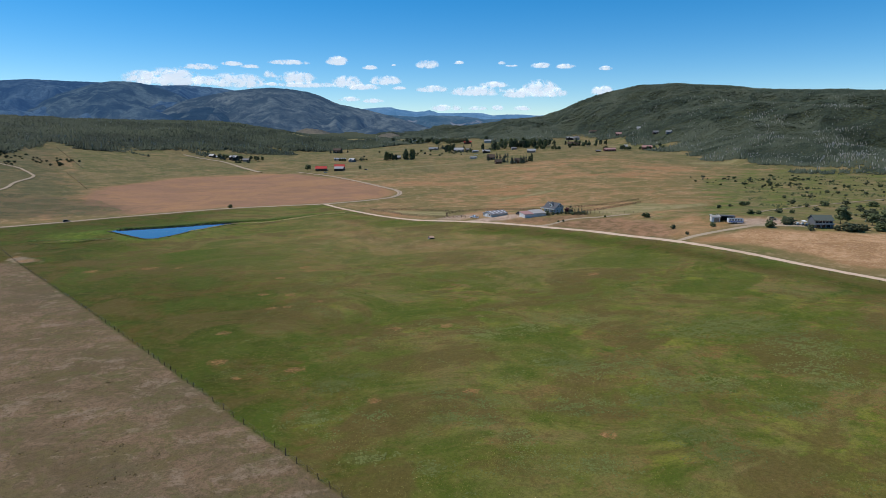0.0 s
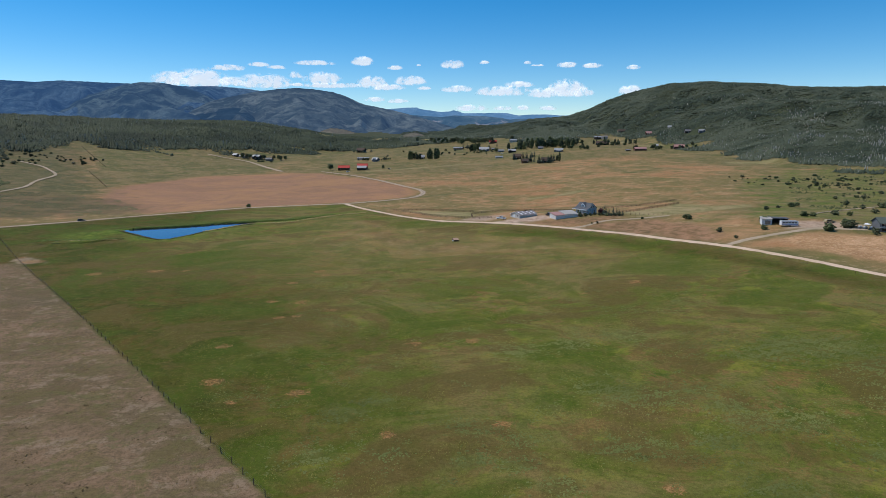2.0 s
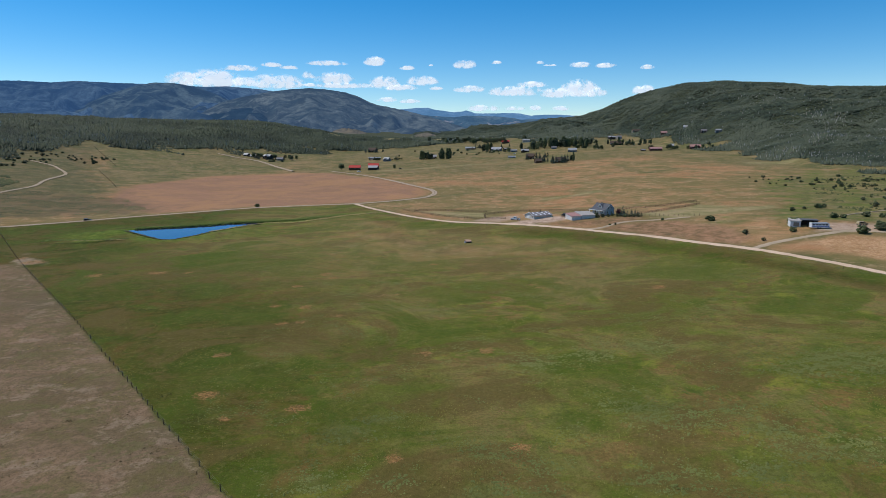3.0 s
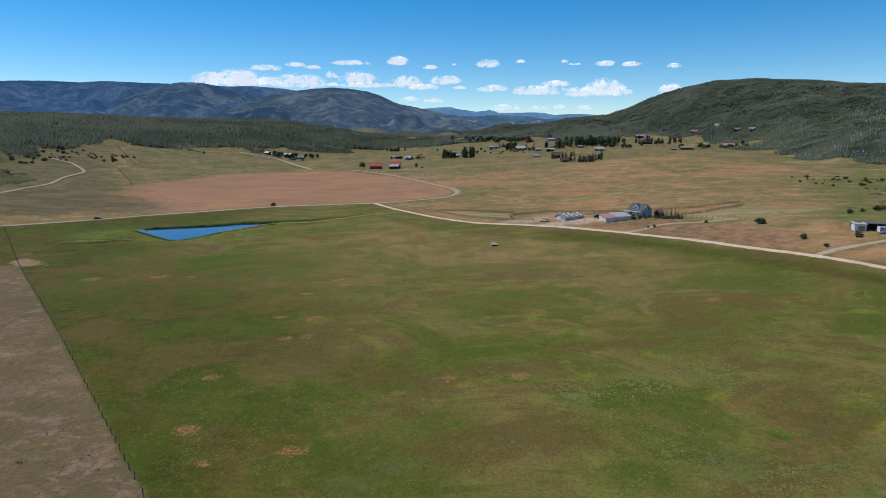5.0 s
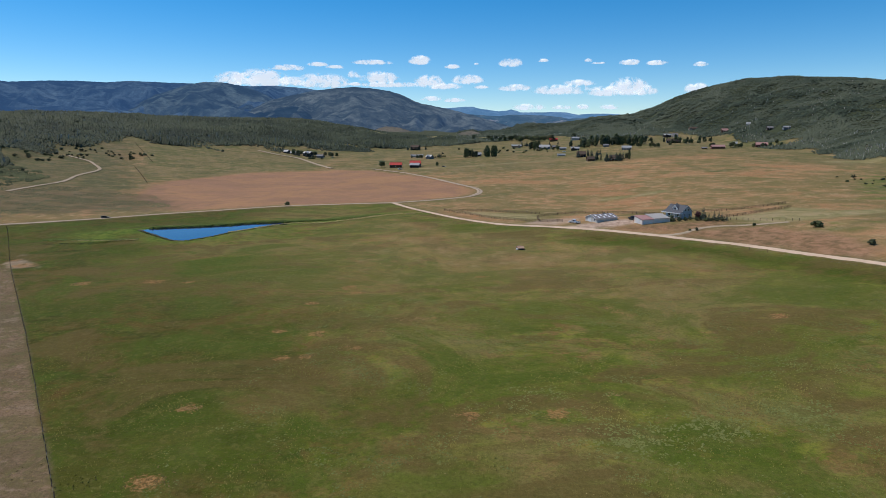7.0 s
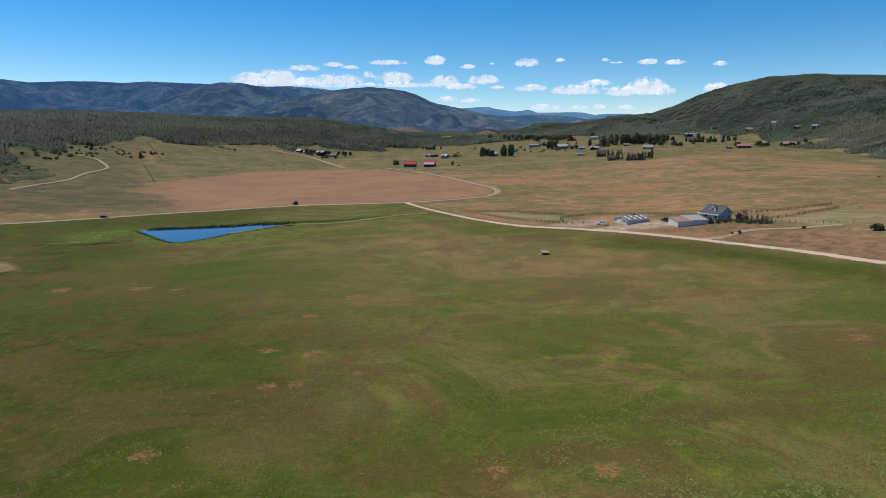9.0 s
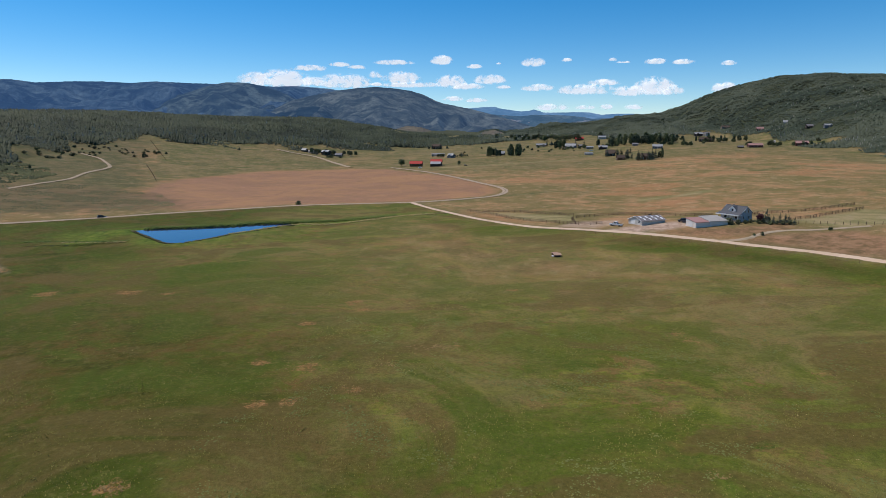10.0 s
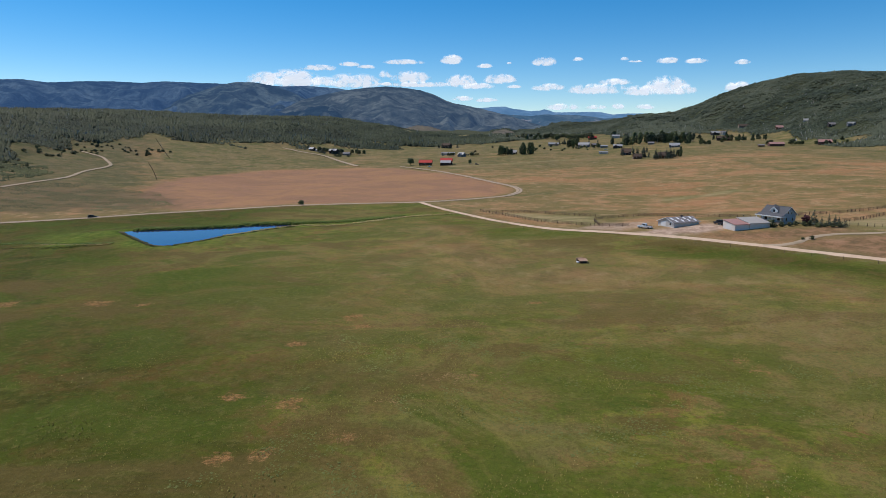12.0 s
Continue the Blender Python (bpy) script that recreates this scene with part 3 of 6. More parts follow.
MEADOW = [(-760, 1000), (-600, 1140), (-430, 1180), (-330, 1150), (-290, 1010), (-266, 873), (-328, 783), (-350, 654), (-356, 616), (-437, 722), (-460, 784), (-600, 979)]
WEST_SLOPE = [(-800, 500), (-420, 480), (-330, 560), (-360, 620), (-440, 720), (-600, 980), (-800, 1000)]
EAST_SCRUB = [(120, 330), (180, 305), (300, 280), (500, 420), (520, 620), (330, 700), (230, 560), (190, 430)]
PADDOCK_W = [(-47, 453), (-24, 450), (4, 430), (3, 394), (-18, 413), (-34, 437)]
PADDOCK_E = [(88, 385), (101, 394), (136, 426), (150, 410), (116, 367), (95, 376)]
FAR_GREEN = [(-340, 1180), (-300, 900), (-120, 760), (100, 860), (280, 960), (420, 1100), (200, 1400), (-80, 1600), (-260, 1450)]
EAST_FOOT = [(230, 930), (300, 730), (400, 640), (560, 540), (640, 640), (480, 900), (350, 1100)]
HOUSE_BANK = [(36, 362), (50, 352), (66, 354), (86, 365), (84, 374), (62, 370), (48, 366)]
DRIVE_BANK = [(61, 346), (75, 329), (90, 304), (104, 285), (113, 293), (112, 325), (100, 352), (84, 355), (70, 352)]
TRAILS = [[(50, 507), (70, 519), (93, 536)],
          [(-134, 852), (-83, 877), (-31, 920), (25, 955)]]
SWALES = [[(-43, 539), (-27, 551), (-14, 563), (-8, 575), (14, 569), (30, 574)],
          [(165, 814), (168, 678), (223, 732), (234, 696)]]
PALE_STRIP = [(96, 372), (148, 405), (176, 413), (170, 396), (123, 368), (101, 361)]
CLEARINGS = [(-353, 1690, 46), (-150, 1660, 70), (348, 800, 16), (330, 1180, 14), (300, 1290, 16)]

def covers(x, y):
    """What grows where: shares from 0 to 1 at plan points."""
    wob = 2.2 * waves(x, y, 30, 5) + 1.2 * waves(x, y, 11, 6)
    far = np.clip((np.hypot(x, y) - 150) / 400, 0.15, 2.5)

    def soft(d, w):
        return np.clip(0.5 + d / w, 0, 1)
    fence = inside_by(x, y, DRY)
    return {
        "lush": soft(inside_by(x, y, PASTURE) + wob * 0.6, 6 * far) * (1 - 0.42 * np.clip((y - 225 + 6 * wob) / 80, 0, 1) * np.clip((x + 120) / 60, 0, 1) * np.clip((off_line(x, y, ROAD_RANCH) - 22) / 10, 0, 1)),
        "sage": np.maximum.reduce([np.clip((np.hypot(x, y) - 960) / 170, 0, 1), 0.8 * soft(inside_by(x, y, FAR_GREEN) + 8 * wob, 60), soft(inside_by(x, y, MEADOW) + wob, 14), 0.9 * np.exp(-(off_line(x, y, ROAD_RANCH) / 7) ** 2), 0.9 * np.exp(-(off_line(x, y, DRIVE_RV) / 6) ** 2), *[0.95 * np.exp(-((off_line(x, y, q) + 0.5 * wob) / 6) ** 2) for q in SWALES], 0.5 * soft(inside_by(x, y, WEST_DRY) + 6 * wob, 30), 0.8 * soft(inside_by(x, y, WEST_SLOPE) + 5 * wob, 40), 0.9 * soft(inside_by(x, y, EAST_FOOT) + 8 * wob, 60), 0.9 * soft(inside_by(x, y, EAST_SCRUB) + 5 * wob, 30)]),
        "rich": np.maximum(0.95 * np.exp(-((off_line(x, y, ROAD_RANCH[5:]) - 14) / 7) ** 2) * np.clip((x - 10) / 15, 0, 1) * np.clip(0.9 + 0.1 * wob, 0, 1), np.clip((-x - 25 + 0.25 * (230 - y)) / 60 + 0.12 * wob, 0, 1) * np.clip((345 - y) / 120, 0, 1) * 0.95) + 0.95 * np.clip((-x - 150) / 40 + 0.1 * wob, 0, 1) * np.clip((y - 210) / 120, 0, 1),
        "drift": np.maximum.reduce([np.clip(1.2 - np.hypot((x - px) / (1.5 * pr), (y - py) / (1.1 * pr)) + 0.07 * wob, 0, 1) for px, py, pr in SAGE_DRIFTS]),
        "wet": np.clip(np.maximum.reduce([0.48 * soft(inside_by(x, y, EAST_SCRUB) + 5 * wob, 30), 1.3 - np.hypot((x - HOLLOW[0]) / 2.2, (y - HOLLOW[1]) / 4.2), 1.25 - np.clip(-inside_by(x, y, POND), 0, None) / 14, 1.1 * np.exp(-((x + 212) / 26) ** 2 - ((y - 362) / 24) ** 2), 0.9 * np.exp(-(off_line(x, y, FAR_SHORE[::-1] + DITCH_EAST) / 10) ** 2)]) - 0.25 + 0.12 * wob, 0, 0.85),
        "dry": soft(fence + 0.12 * wob, 0.7),
        "hay": np.maximum(soft(inside_by(x, y, HAY) + wob, 8), 0.3 * soft(inside_by(x, y, WEST_DRY) + 6 * wob, 30)),
        "gold": np.maximum(soft(inside_by(x, y, GOLD) + 0.5 * wob, 4), 0),
        "pale": 0.85 * np.maximum.reduce([soft(inside_by(x, y, q) + 0.5 * wob, 5) for q in (PADDOCK_W, PADDOCK_E, PALE_STRIP)] + [np.clip(4.2 - 3 * np.hypot((x - px) / (1.6 * pr), (y - py) / pr), 0, 0.8) for px, py, pr in CLEARINGS] + [1.1 * np.exp(-((off_line(x, y, q) + 0.6 * wob) / 5) ** 2) for q in TRAILS]),
        "brown": 0.75 * np.maximum.reduce([soft(inside_by(x, y, q) + wob, 7) for q in (HOUSE_BANK, DRIVE_BANK)]),
        "wood": np.maximum.reduce([wooded(x, y) * np.clip(3 * np.minimum.reduce([np.hypot((x - px) / (1.6 * pr), (y - py) / pr) for px, py, pr in CLEARINGS]) - 2.6, 0, 1), 0.9 * np.clip((np.hypot(x, y) - 1780) / 120, 0, 1) * (x < 0) * np.clip(3 * np.minimum.reduce([np.hypot((x - px) / (1.6 * pr), (y - py) / pr) for px, py, pr in CLEARINGS]) - 2.6, 0, 1), np.maximum(0.38 * soft(inside_by(x, y, WEST_SLOPE) + 6 * wob, 40), 0.5 * soft(inside_by(x, y, WEST_DRY) + 6 * wob, 30))]),
        "dead": np.maximum.reduce([np.clip(1.35 - np.hypot((x - px) / (1.5 * pr), (y - py) / (1.2 * pr)) + 0.09 * wob, 0, 1) for px, py, pr in DEAD_GRASS]),
        "bare": np.maximum.reduce([np.clip(1.3 - np.hypot((x - DIRT[0] - 0.75 * (DIRT[1] - y)) / 5, (y - DIRT[1]) / 9) + 0.3 * wob, 0, 0.5), soft(inside_by(x, y, YARD) + 0.4 * wob, 3), soft(inside_by(x, y, RV_YARD) + 0.4 * wob, 5) * 0.8, soft(inside_by(x, y, CORRAL) + 0.4 * wob, 4) * 0.7]),
    }


def land():
    """One sheet of ground from under the camera to the horizon, finest in the valley ahead."""
    az = np.radians(np.concatenate([np.arange(-180, -52, 4.0), np.arange(-52, 42, 0.15), np.arange(42, 180, 4.0)]))
    r = np.concatenate([[0.002, 15, 30, 45], np.geomspace(58, 4950, 430)])
    A, R = np.meshgrid(az, r)
    x, y = (R * np.sin(A)).ravel(), (R * np.cos(A)).ravel()
    z = ground_z(x, y) - 0.06 * np.clip(waves(x, y, 9, 71), -1, 1) * (np.hypot(x, y) < 600)
    nr, na = R.shape
    i = (np.arange(nr - 1)[:, None] * na + np.arange(na)[None]).ravel()
    nxt = np.where((i + 1) % na == 0, i + 1 - na, i + 1)
    faces = np.stack([i, nxt, nxt + na, i + na], 1)
    me = mesh_from("ground", np.stack([x, y, z], 1), faces, M_LAND, True)
    for name, v in covers(x, y).items():
        me.attributes.new(name, "FLOAT", "POINT").data.foreach_set("value", v.astype(np.float32))
    return tagged(new("ground", me), "valley floor of green pasture, dry meadow and hay fields", "ground", kind="structure")


def wooded(x, y):
    """How far a place is under trees, 0 to 1."""
    az, r = np.degrees(np.arctan2(x, y)), np.hypot(x, y)
    w = np.zeros_like(r)
    for table, edge in ((RIGHT_HILL, 0.02), (LEFT_WOOD, 0.0)):
        t = np.array(table)
        foot, crest = np.interp(az, t[:, 0], t[:, 1]), np.interp(az, t[:, 0], t[:, 2])
        u = (r - foot) / (crest - foot) + 0.06 * waves(x, y, 120, 41)
        a = az + 1.6 * waves(x, y, 260, 43)
        w = np.maximum(w, np.clip((u - edge) * 12, 0, 1) * ((a > t[0, 0] + 2) & (a < t[-1, 0] - 0.5)) * (u < 1.4))
    return w


def range_mesh(name, table, foot, crest, power, rough, seed, material, label, step=0.12):
    """One mountain ridge as a sheet rising over the far ground, with spurs and gullies below its crest."""
    t = np.array(table)
    az = np.radians(np.arange(t[0, 0], t[-1, 0] + step, step))
    u = np.concatenate([np.linspace(-0.04, 1, 100), [1.04, 1.12]])
    A, U = np.meshgrid(az, u)
    deg = np.degrees(A)
    up = np.interp(deg, t[:, 0], t[:, 1])
    R = foot + U * (crest - foot)
    x, y = R * np.sin(A), R * np.cos(A)
    top = 56 + crest * np.tan(np.radians(up))
    v = np.clip(U, 0, 1)
    z0 = 40.0
    z = z0 + (top - z0) * v ** power
    spur = 0.8 * (1 - 1.5 * np.sqrt(0.03 + waves(deg * 42 + 30 * np.sin(U * 5), U * 130, 200, seed + 2) ** 2)) + 0.6 * waves(x, y, 640, seed + 6) + 0.22 * waves(x, y, 210, seed + 8)
    z += rough * (spur - 0.9) * np.clip(v * 3, 0, 1) * np.clip((1 - v) * 2.4, 0, 1)
    z += rough * 0.10 * waves(x, y, 130, seed + 3) * np.clip(v * 6, 0, 1) * np.clip((1 - v) * 8, 0.1, 1) + 0.9 * waves(x, y, 45, seed + 4) + 0.8 * waves(x, y, 21, seed + 5)
    z = np.where(U > 1, z - (U - 1) * 600, z) - np.where(U < 0, 20, 0)
    nr, na = R.shape
    i = (np.arange(nr - 1)[:, None] * na + np.arange(na - 1)[None]).ravel()
    me = mesh_from(name, np.stack([x.ravel(), y.ravel(), z.ravel()], 1), np.stack([i, i + 1, i + 1 + na, i + na], 1), material, True)
    return tagged(new(name, me), label, "mountains", kind="structure")


def ribbon(name, line, width, material, label, lift=0.10, ragged=0.35, step=2.5):
    p = glide(line, step)
    d = np.gradient(p, axis=0)
    d /= np.hypot(d[:, 0], d[:, 1])[:, None]
    side = np.stack([d[:, 1], -d[:, 0]], 1)
    rng = np.random.RandomState(len(p))
    rows = []
    for s in (-0.5, -0.3, -0.1, 0.1, 0.3, 0.5):
        w = width * s * np.ones(len(p)) + (np.sign(s) * ragged * rng.uniform(-1, 1, len(p)) if abs(s) == 0.5 else 0)
        q = p + side * w[:, None]
        up = lift + 0.0009 * np.clip(np.hypot(q[:, 0], q[:, 1]) - 200, 0, None) - (lift + 0.1 if abs(s) == 0.5 else 0)
        rows.append(np.column_stack([q, ground_z(q[:, 0], q[:, 1]) + up]))
    v = np.stack(rows, 1).reshape(-1, 3)
    i = (np.arange(len(p) - 1)[:, None] * 6 + np.arange(5)[None]).ravel()
    me = mesh_from(name, v, np.stack([i, i + 1, i + 7, i + 6], 1), material, True)
    return tagged(new(name, me), label, "road", kind="structure")


land()
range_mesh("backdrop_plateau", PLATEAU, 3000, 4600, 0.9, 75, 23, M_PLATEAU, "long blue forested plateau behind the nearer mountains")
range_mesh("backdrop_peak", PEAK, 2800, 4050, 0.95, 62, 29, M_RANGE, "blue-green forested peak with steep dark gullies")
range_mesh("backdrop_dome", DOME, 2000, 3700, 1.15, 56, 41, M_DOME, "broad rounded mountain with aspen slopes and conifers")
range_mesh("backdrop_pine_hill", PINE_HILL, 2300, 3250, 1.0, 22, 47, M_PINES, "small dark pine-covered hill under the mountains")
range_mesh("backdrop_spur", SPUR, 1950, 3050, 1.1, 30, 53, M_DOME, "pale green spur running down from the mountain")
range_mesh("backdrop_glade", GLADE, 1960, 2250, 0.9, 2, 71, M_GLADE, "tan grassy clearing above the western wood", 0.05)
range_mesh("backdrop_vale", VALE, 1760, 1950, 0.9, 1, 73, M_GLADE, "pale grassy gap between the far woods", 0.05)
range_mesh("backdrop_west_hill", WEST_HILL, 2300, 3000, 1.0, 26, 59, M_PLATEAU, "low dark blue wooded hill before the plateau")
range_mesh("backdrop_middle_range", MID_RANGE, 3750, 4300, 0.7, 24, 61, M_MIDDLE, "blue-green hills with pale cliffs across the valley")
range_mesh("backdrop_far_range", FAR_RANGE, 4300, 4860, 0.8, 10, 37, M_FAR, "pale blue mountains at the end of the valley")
ribbon("road_main", ROAD_MAIN, 4.4, M_COUNTY, "pale gravel county road across the valley")
ribbon("road_crown", ROAD_MAIN, 0.9, M_CROWN, "browner crown between the wheel tracks of the county road", 0.13, 0.25)
ribbon("road_ranch", ROAD_RANCH, 3.3, M_ROAD, "pinkish dirt ranch road beside the pasture", 0.12)
ribbon("road_hill_drive", DRIVE_HILL, 2.4, M_TRACK, "dirt drive climbing behind the farmhouse", 0.14)
ribbon("road_trailer_drive", DRIVE_RV, 2.9, M_TRACK, "pale dirt drive to the trailer yard", 0.14)
ribbon("road_back_track", TRACK_BACK, 1.2, M_TRACK, "faint pale track through brush", 0.14)
ribbon("road_west_track", TRACK_WEST, 3.3, M_TRACK, "winding pale dirt track on the western slope", 0.14)
ribbon("road_far_drive", DRIVE_FAR, 6.0, M_TRACK, "gravel drive to the far farmhouse", 0.14)

# pond
bm = bmesh.new()
bm.faces.new([bm.verts.new((x, y, POND_Z)) for x, y in glide(POND + POND[:1], 3)[:-1]])
bmesh.ops.triangulate(bm, faces=bm.faces[:])
tagged(part("pond_water", bm, M_WATER), "still blue pond water reflecting the sky", "pond", kind="structure")

# ---- plants ----
HEX_V = np.array([(math.cos(k * 1.0472), math.sin(k * 1.0472), 0.0) for k in range(6)] + [(0, 0, 1.0), (0, 0, -1.0)])
HEX_F = np.array([(k, (k + 1) % 6, 6) for k in range(6)] + [((k + 1) % 6, k, 7) for k in range(6)])


DOME_V = np.array([(math.cos(k * 1.2566), math.sin(k * 1.2566), -0.5) for k in range(5)] + [(0.0, 0.0, 1.0)])
DOME_F = np.array([(k, (k + 1) % 5, 5) for k in range(5)])


def clumps(centres, sizes, rng, ragged=0.28, rough=False, tiny=False):
    """Many rough leaf clumps as arrays: centres (n, 3), half-sizes (n, 3)."""
    base, tri = (DOME_V, DOME_F) if tiny else (HEX_V, HEX_F) if rough else (ICO_V, ICO_F)
    n, k = len(centres), len(base)
    spin = rng.uniform(0, 6.283, n)
    c, s = np.cos(spin), np.sin(spin)
    v = base[None] * (1 + rng.uniform(-ragged, ragged, (n, k, 1)))
    v = np.stack([v[..., 0] * c[:, None] - v[..., 1] * s[:, None], v[..., 0] * s[:, None] + v[..., 1] * c[:, None], v[..., 2]], -1)
    v = v * np.asarray(sizes)[:, None] + np.asarray(centres)[:, None]
    return v.reshape(-1, 3), (tri[None] + (np.arange(n) * k)[:, None, None]).reshape(-1, 3)


def plant(name, height, width, shape, leaf, bark, label, category, seed, stems=1, count=46):
    """A tree or bush standing at the origin: trunk with limbs, and a crown of small clumps."""
    rng = np.random.RandomState(seed)
    ob = new(name)
    tagged(ob, label, category)
    bm = bmesh.new()
    foot = 0.12 if shape != "bush" else 0.0
    for k in range(stems):
        a = rng.uniform(0, 6.283)
        lean = 0.12 * width * (stems > 1)
        top = (lean * math.cos(a), lean * math.sin(a), height * (0.9 if shape == "conifer" else 0.7))
        tube(bm, (0.3 * top[0], 0.3 * top[1], -0.3), top, 0.022 * height + 0.03, 0.006 * height, 6)
        for q in range(4):
            b, z = rng.uniform(0, 6.283), height * rng.uniform(0.3, 0.6)
            tube(bm, (top[0] * z / height, top[1] * z / height, z), (0.33 * width * math.cos(b), 0.33 * width * math.sin(b), z + 0.18 * height), 0.009 * height, 0.003 * height, 4)
    part("trunk", bm, bark, ob)
    u = rng.uniform(0, 1, count)
    a = rng.uniform(0, 6.283, count)
    if shape == "conifer":
        z = foot + (1 - foot) * u ** 1.4
        rad = 0.5 * width * (1.02 - z) * rng.uniform(0.55, 1.05, count)
        size = 0.12 * width * (1.25 - z)
        flat = 0.55
    elif shape == "poplar":
        z = foot + (0.95 - foot) * u
        rad = 0.5 * width * np.sin(np.clip(z, 0.08, 0.97) * 3.1416) ** 0.5 * rng.uniform(0.3, 1, count)
        size = 0.155 * width * np.ones(count)
        flat = 1.3
    else:
        low = 0.12 if shape == "bush" else 0.3
        z = low + (0.92 - low) * u
        lobes = 1 + 0.25 * np.sin(3 * a + seed) + 0.15 * np.sin(5 * a + 2 * seed)
        rad = 0.42 * width * np.sqrt(np.clip(1 - ((z - 0.45 - low * 0.4) / (0.58 - low * 0.3)) ** 2, 0.04, 1)) * rng.uniform(0.35, 1.05, count) * lobes
        size = 0.112 * width * rng.uniform(0.7, 1.4, count)
        flat = 0.75
    cen = np.stack([rad * np.cos(a), rad * np.sin(a), z * height], 1)
    half = np.stack([size, size, size * flat], 1) * rng.uniform(0.75, 1.3, (count, 1))
    v, f = clumps(cen, half, rng, 0.4)
    crown = new("crown", mesh_from("crown", v, f, leaf))
    crown.parent = ob
    return ob


KINDS = {
    "bush": [plant("bush", 2.6, 3.8, "bush", M_BUSH, M_BARK, "dense rounded dark green scrub oak bush on dry grass", "bush", 1, 3),
             plant("bush", 2.2, 3.2, "bush", M_SCRUB, M_BARK, "low spreading dark green bush on grassy slope", "bush", 2, 3),
             plant("bush", 3.2, 3.4, "bush", M_SCRUB, M_BARK, "tall uneven green bush beside the track", "bush", 3, 4)],
    "tree": [plant("tree", 9, 6.5, "round", M_SCRUB, M_PALE_BARK, "leafy green broadleaf tree near farm buildings", "tree", 4, 1, 84),
             plant("tree", 8, 6, "round", M_BUSH, M_BARK, "round dark green broadleaf shade tree", "tree", 5, 1, 84)],
    "conifer": [plant("conifer", 8, 3.8, "conifer", M_CONIFER, M_BARK, "dark green spruce with a pointed top", "tree", 6, 1, 84),
                plant("conifer", 7, 4.2, "conifer", M_CONIFER, M_BARK, "broad dark green spruce beside a house", "tree", 7, 1, 84)],
    "poplar": [plant("poplar", 12, 4.0, "poplar", M_BUSH, M_BARK, "tall narrow dark green poplar in a windbreak", "tree", 8, 1, 64),
               plant("poplar", 10, 4.4, "poplar", M_ASPEN, M_PALE_BARK, "tall narrow green aspen in a grove", "tree", 9, 1, 64)],
    "purple": [plant("ornamental_tree", 4.6, 3.6, "round", M_PURPLE, M_BARK, "dark purple-leaved ornamental tree in the farmhouse garden", "tree", 10, 1, 64)],
}
for _kind in KINDS.values():
    for _ob in _kind:
        _ob.matrix_world = pose(0, 0, -400)
USED = set()
_turn = random.Random(7)


def grow(kind, x, y, size=1.0, wide=1.0, group=""):
    """Stands a plant of a kind on the ground."""
    src = _turn.choice(KINDS[kind])
    m = pose(x, y, float(ground_z(x, y)), 0, 0, _turn.uniform(0, 360)) @ Matrix.Diagonal((size * wide, size * wide, size, 1))
    if src.name not in USED:
        USED.add(src.name)
        src.matrix_world = m
        ob = src
    else:
        keep = src.scale.copy()
        ob = copy_thing(src, m @ Matrix.Diagonal((1 / keep[0], 1 / keep[1], 1 / keep[2], 1)))
    if group:
        ob["group"] = group
    return ob


def forest(name, table, a0, a1, u_end, leaf, label, seed, tall, fill, step_a=0.11, step_r=0.0024):
    """A wooded slope: uneven crowns, joined, thinning at the lower edge and in clearings."""
    rng = np.random.RandomState(seed)
    t = np.array(table)
    A, L = np.meshgrid(np.arange(a0, a1, step_a), np.arange(math.log(650), math.log(2650), step_r))
    A = A + rng.uniform(-0.5, 0.5, A.shape) * step_a * 1.6
    r = np.exp(L + rng.uniform(-0.5, 0.5, A.shape) * step_r * 1.6)
    foot, crest = np.interp(A, t[:, 0], t[:, 1]), np.interp(A, t[:, 0], t[:, 2])
    x, y = r * np.sin(np.radians(A)), r * np.cos(np.radians(A))
    u = (r - foot) / (crest - foot)
    w = wooded(x, y)
    open_ = waves(x, y, 170, seed + 9) * 0.6 + waves(x, y, 60, seed + 10) * 0.6
    keep = (u < u_end) & (w > 0.05) & ~in_clearing(x, y) & (rng.uniform(0, 1, A.shape) < fill * np.clip(w * 1.2, 0, 1) * np.clip(1.35 - 0.9 * np.clip(open_ - 0.25, 0, 1) * (u < 0.8), 0.1, 1)) & clear_of_homes(x, y)
    x, y, r, u = x[keep], y[keep], r[keep], u[keep]
    z = ground_z(x, y)
    n = len(x)
    big = np.clip(r / 1100, 0.8, 1.6)
    stand = np.clip(0.5 + waves(x, y, 140, seed + 11), 0, 1)
    drift = np.clip(0.5 + 1.6 * (waves(x, y, 46, seed + 12) + 0.6 * waves(x, y, 21, seed + 13)), 0, 1)
    h = (tall[0] + (tall[1] - tall[0]) * stand) * (0.65 + 0.5 * drift) * rng.uniform(0.75, 1.25, n) * np.clip(big, 0.9, 1.25)
    h = h * (1 + 0.6 * np.clip(1 - u * 6, 0, 1))
    s = np.clip(h * 0.6, 1.7, 2.5) * big * rng.uniform(0.6, 1.35, n)
    cen = np.stack([x, y, z + h * 0.35], 1)
    v, f = clumps(cen, np.stack([s, s, np.maximum(h * 0.46, s * 0.5) * rng.uniform(0.75, 1.25, n)], 1), rng, 0.25, tiny=True)
    tips = v.reshape(n, 6, 3)[:, 5]
    tips += np.stack([s * rng.normal(0, 0.35, n), s * rng.normal(0, 0.35, n), -0.12 * h * rng.uniform(0, 1, n)], 1)
    tagged(new(name, mesh_from(name, v, f, leaf, True)), label, "forest", kind="stuff")
    return x, y, z, h, u


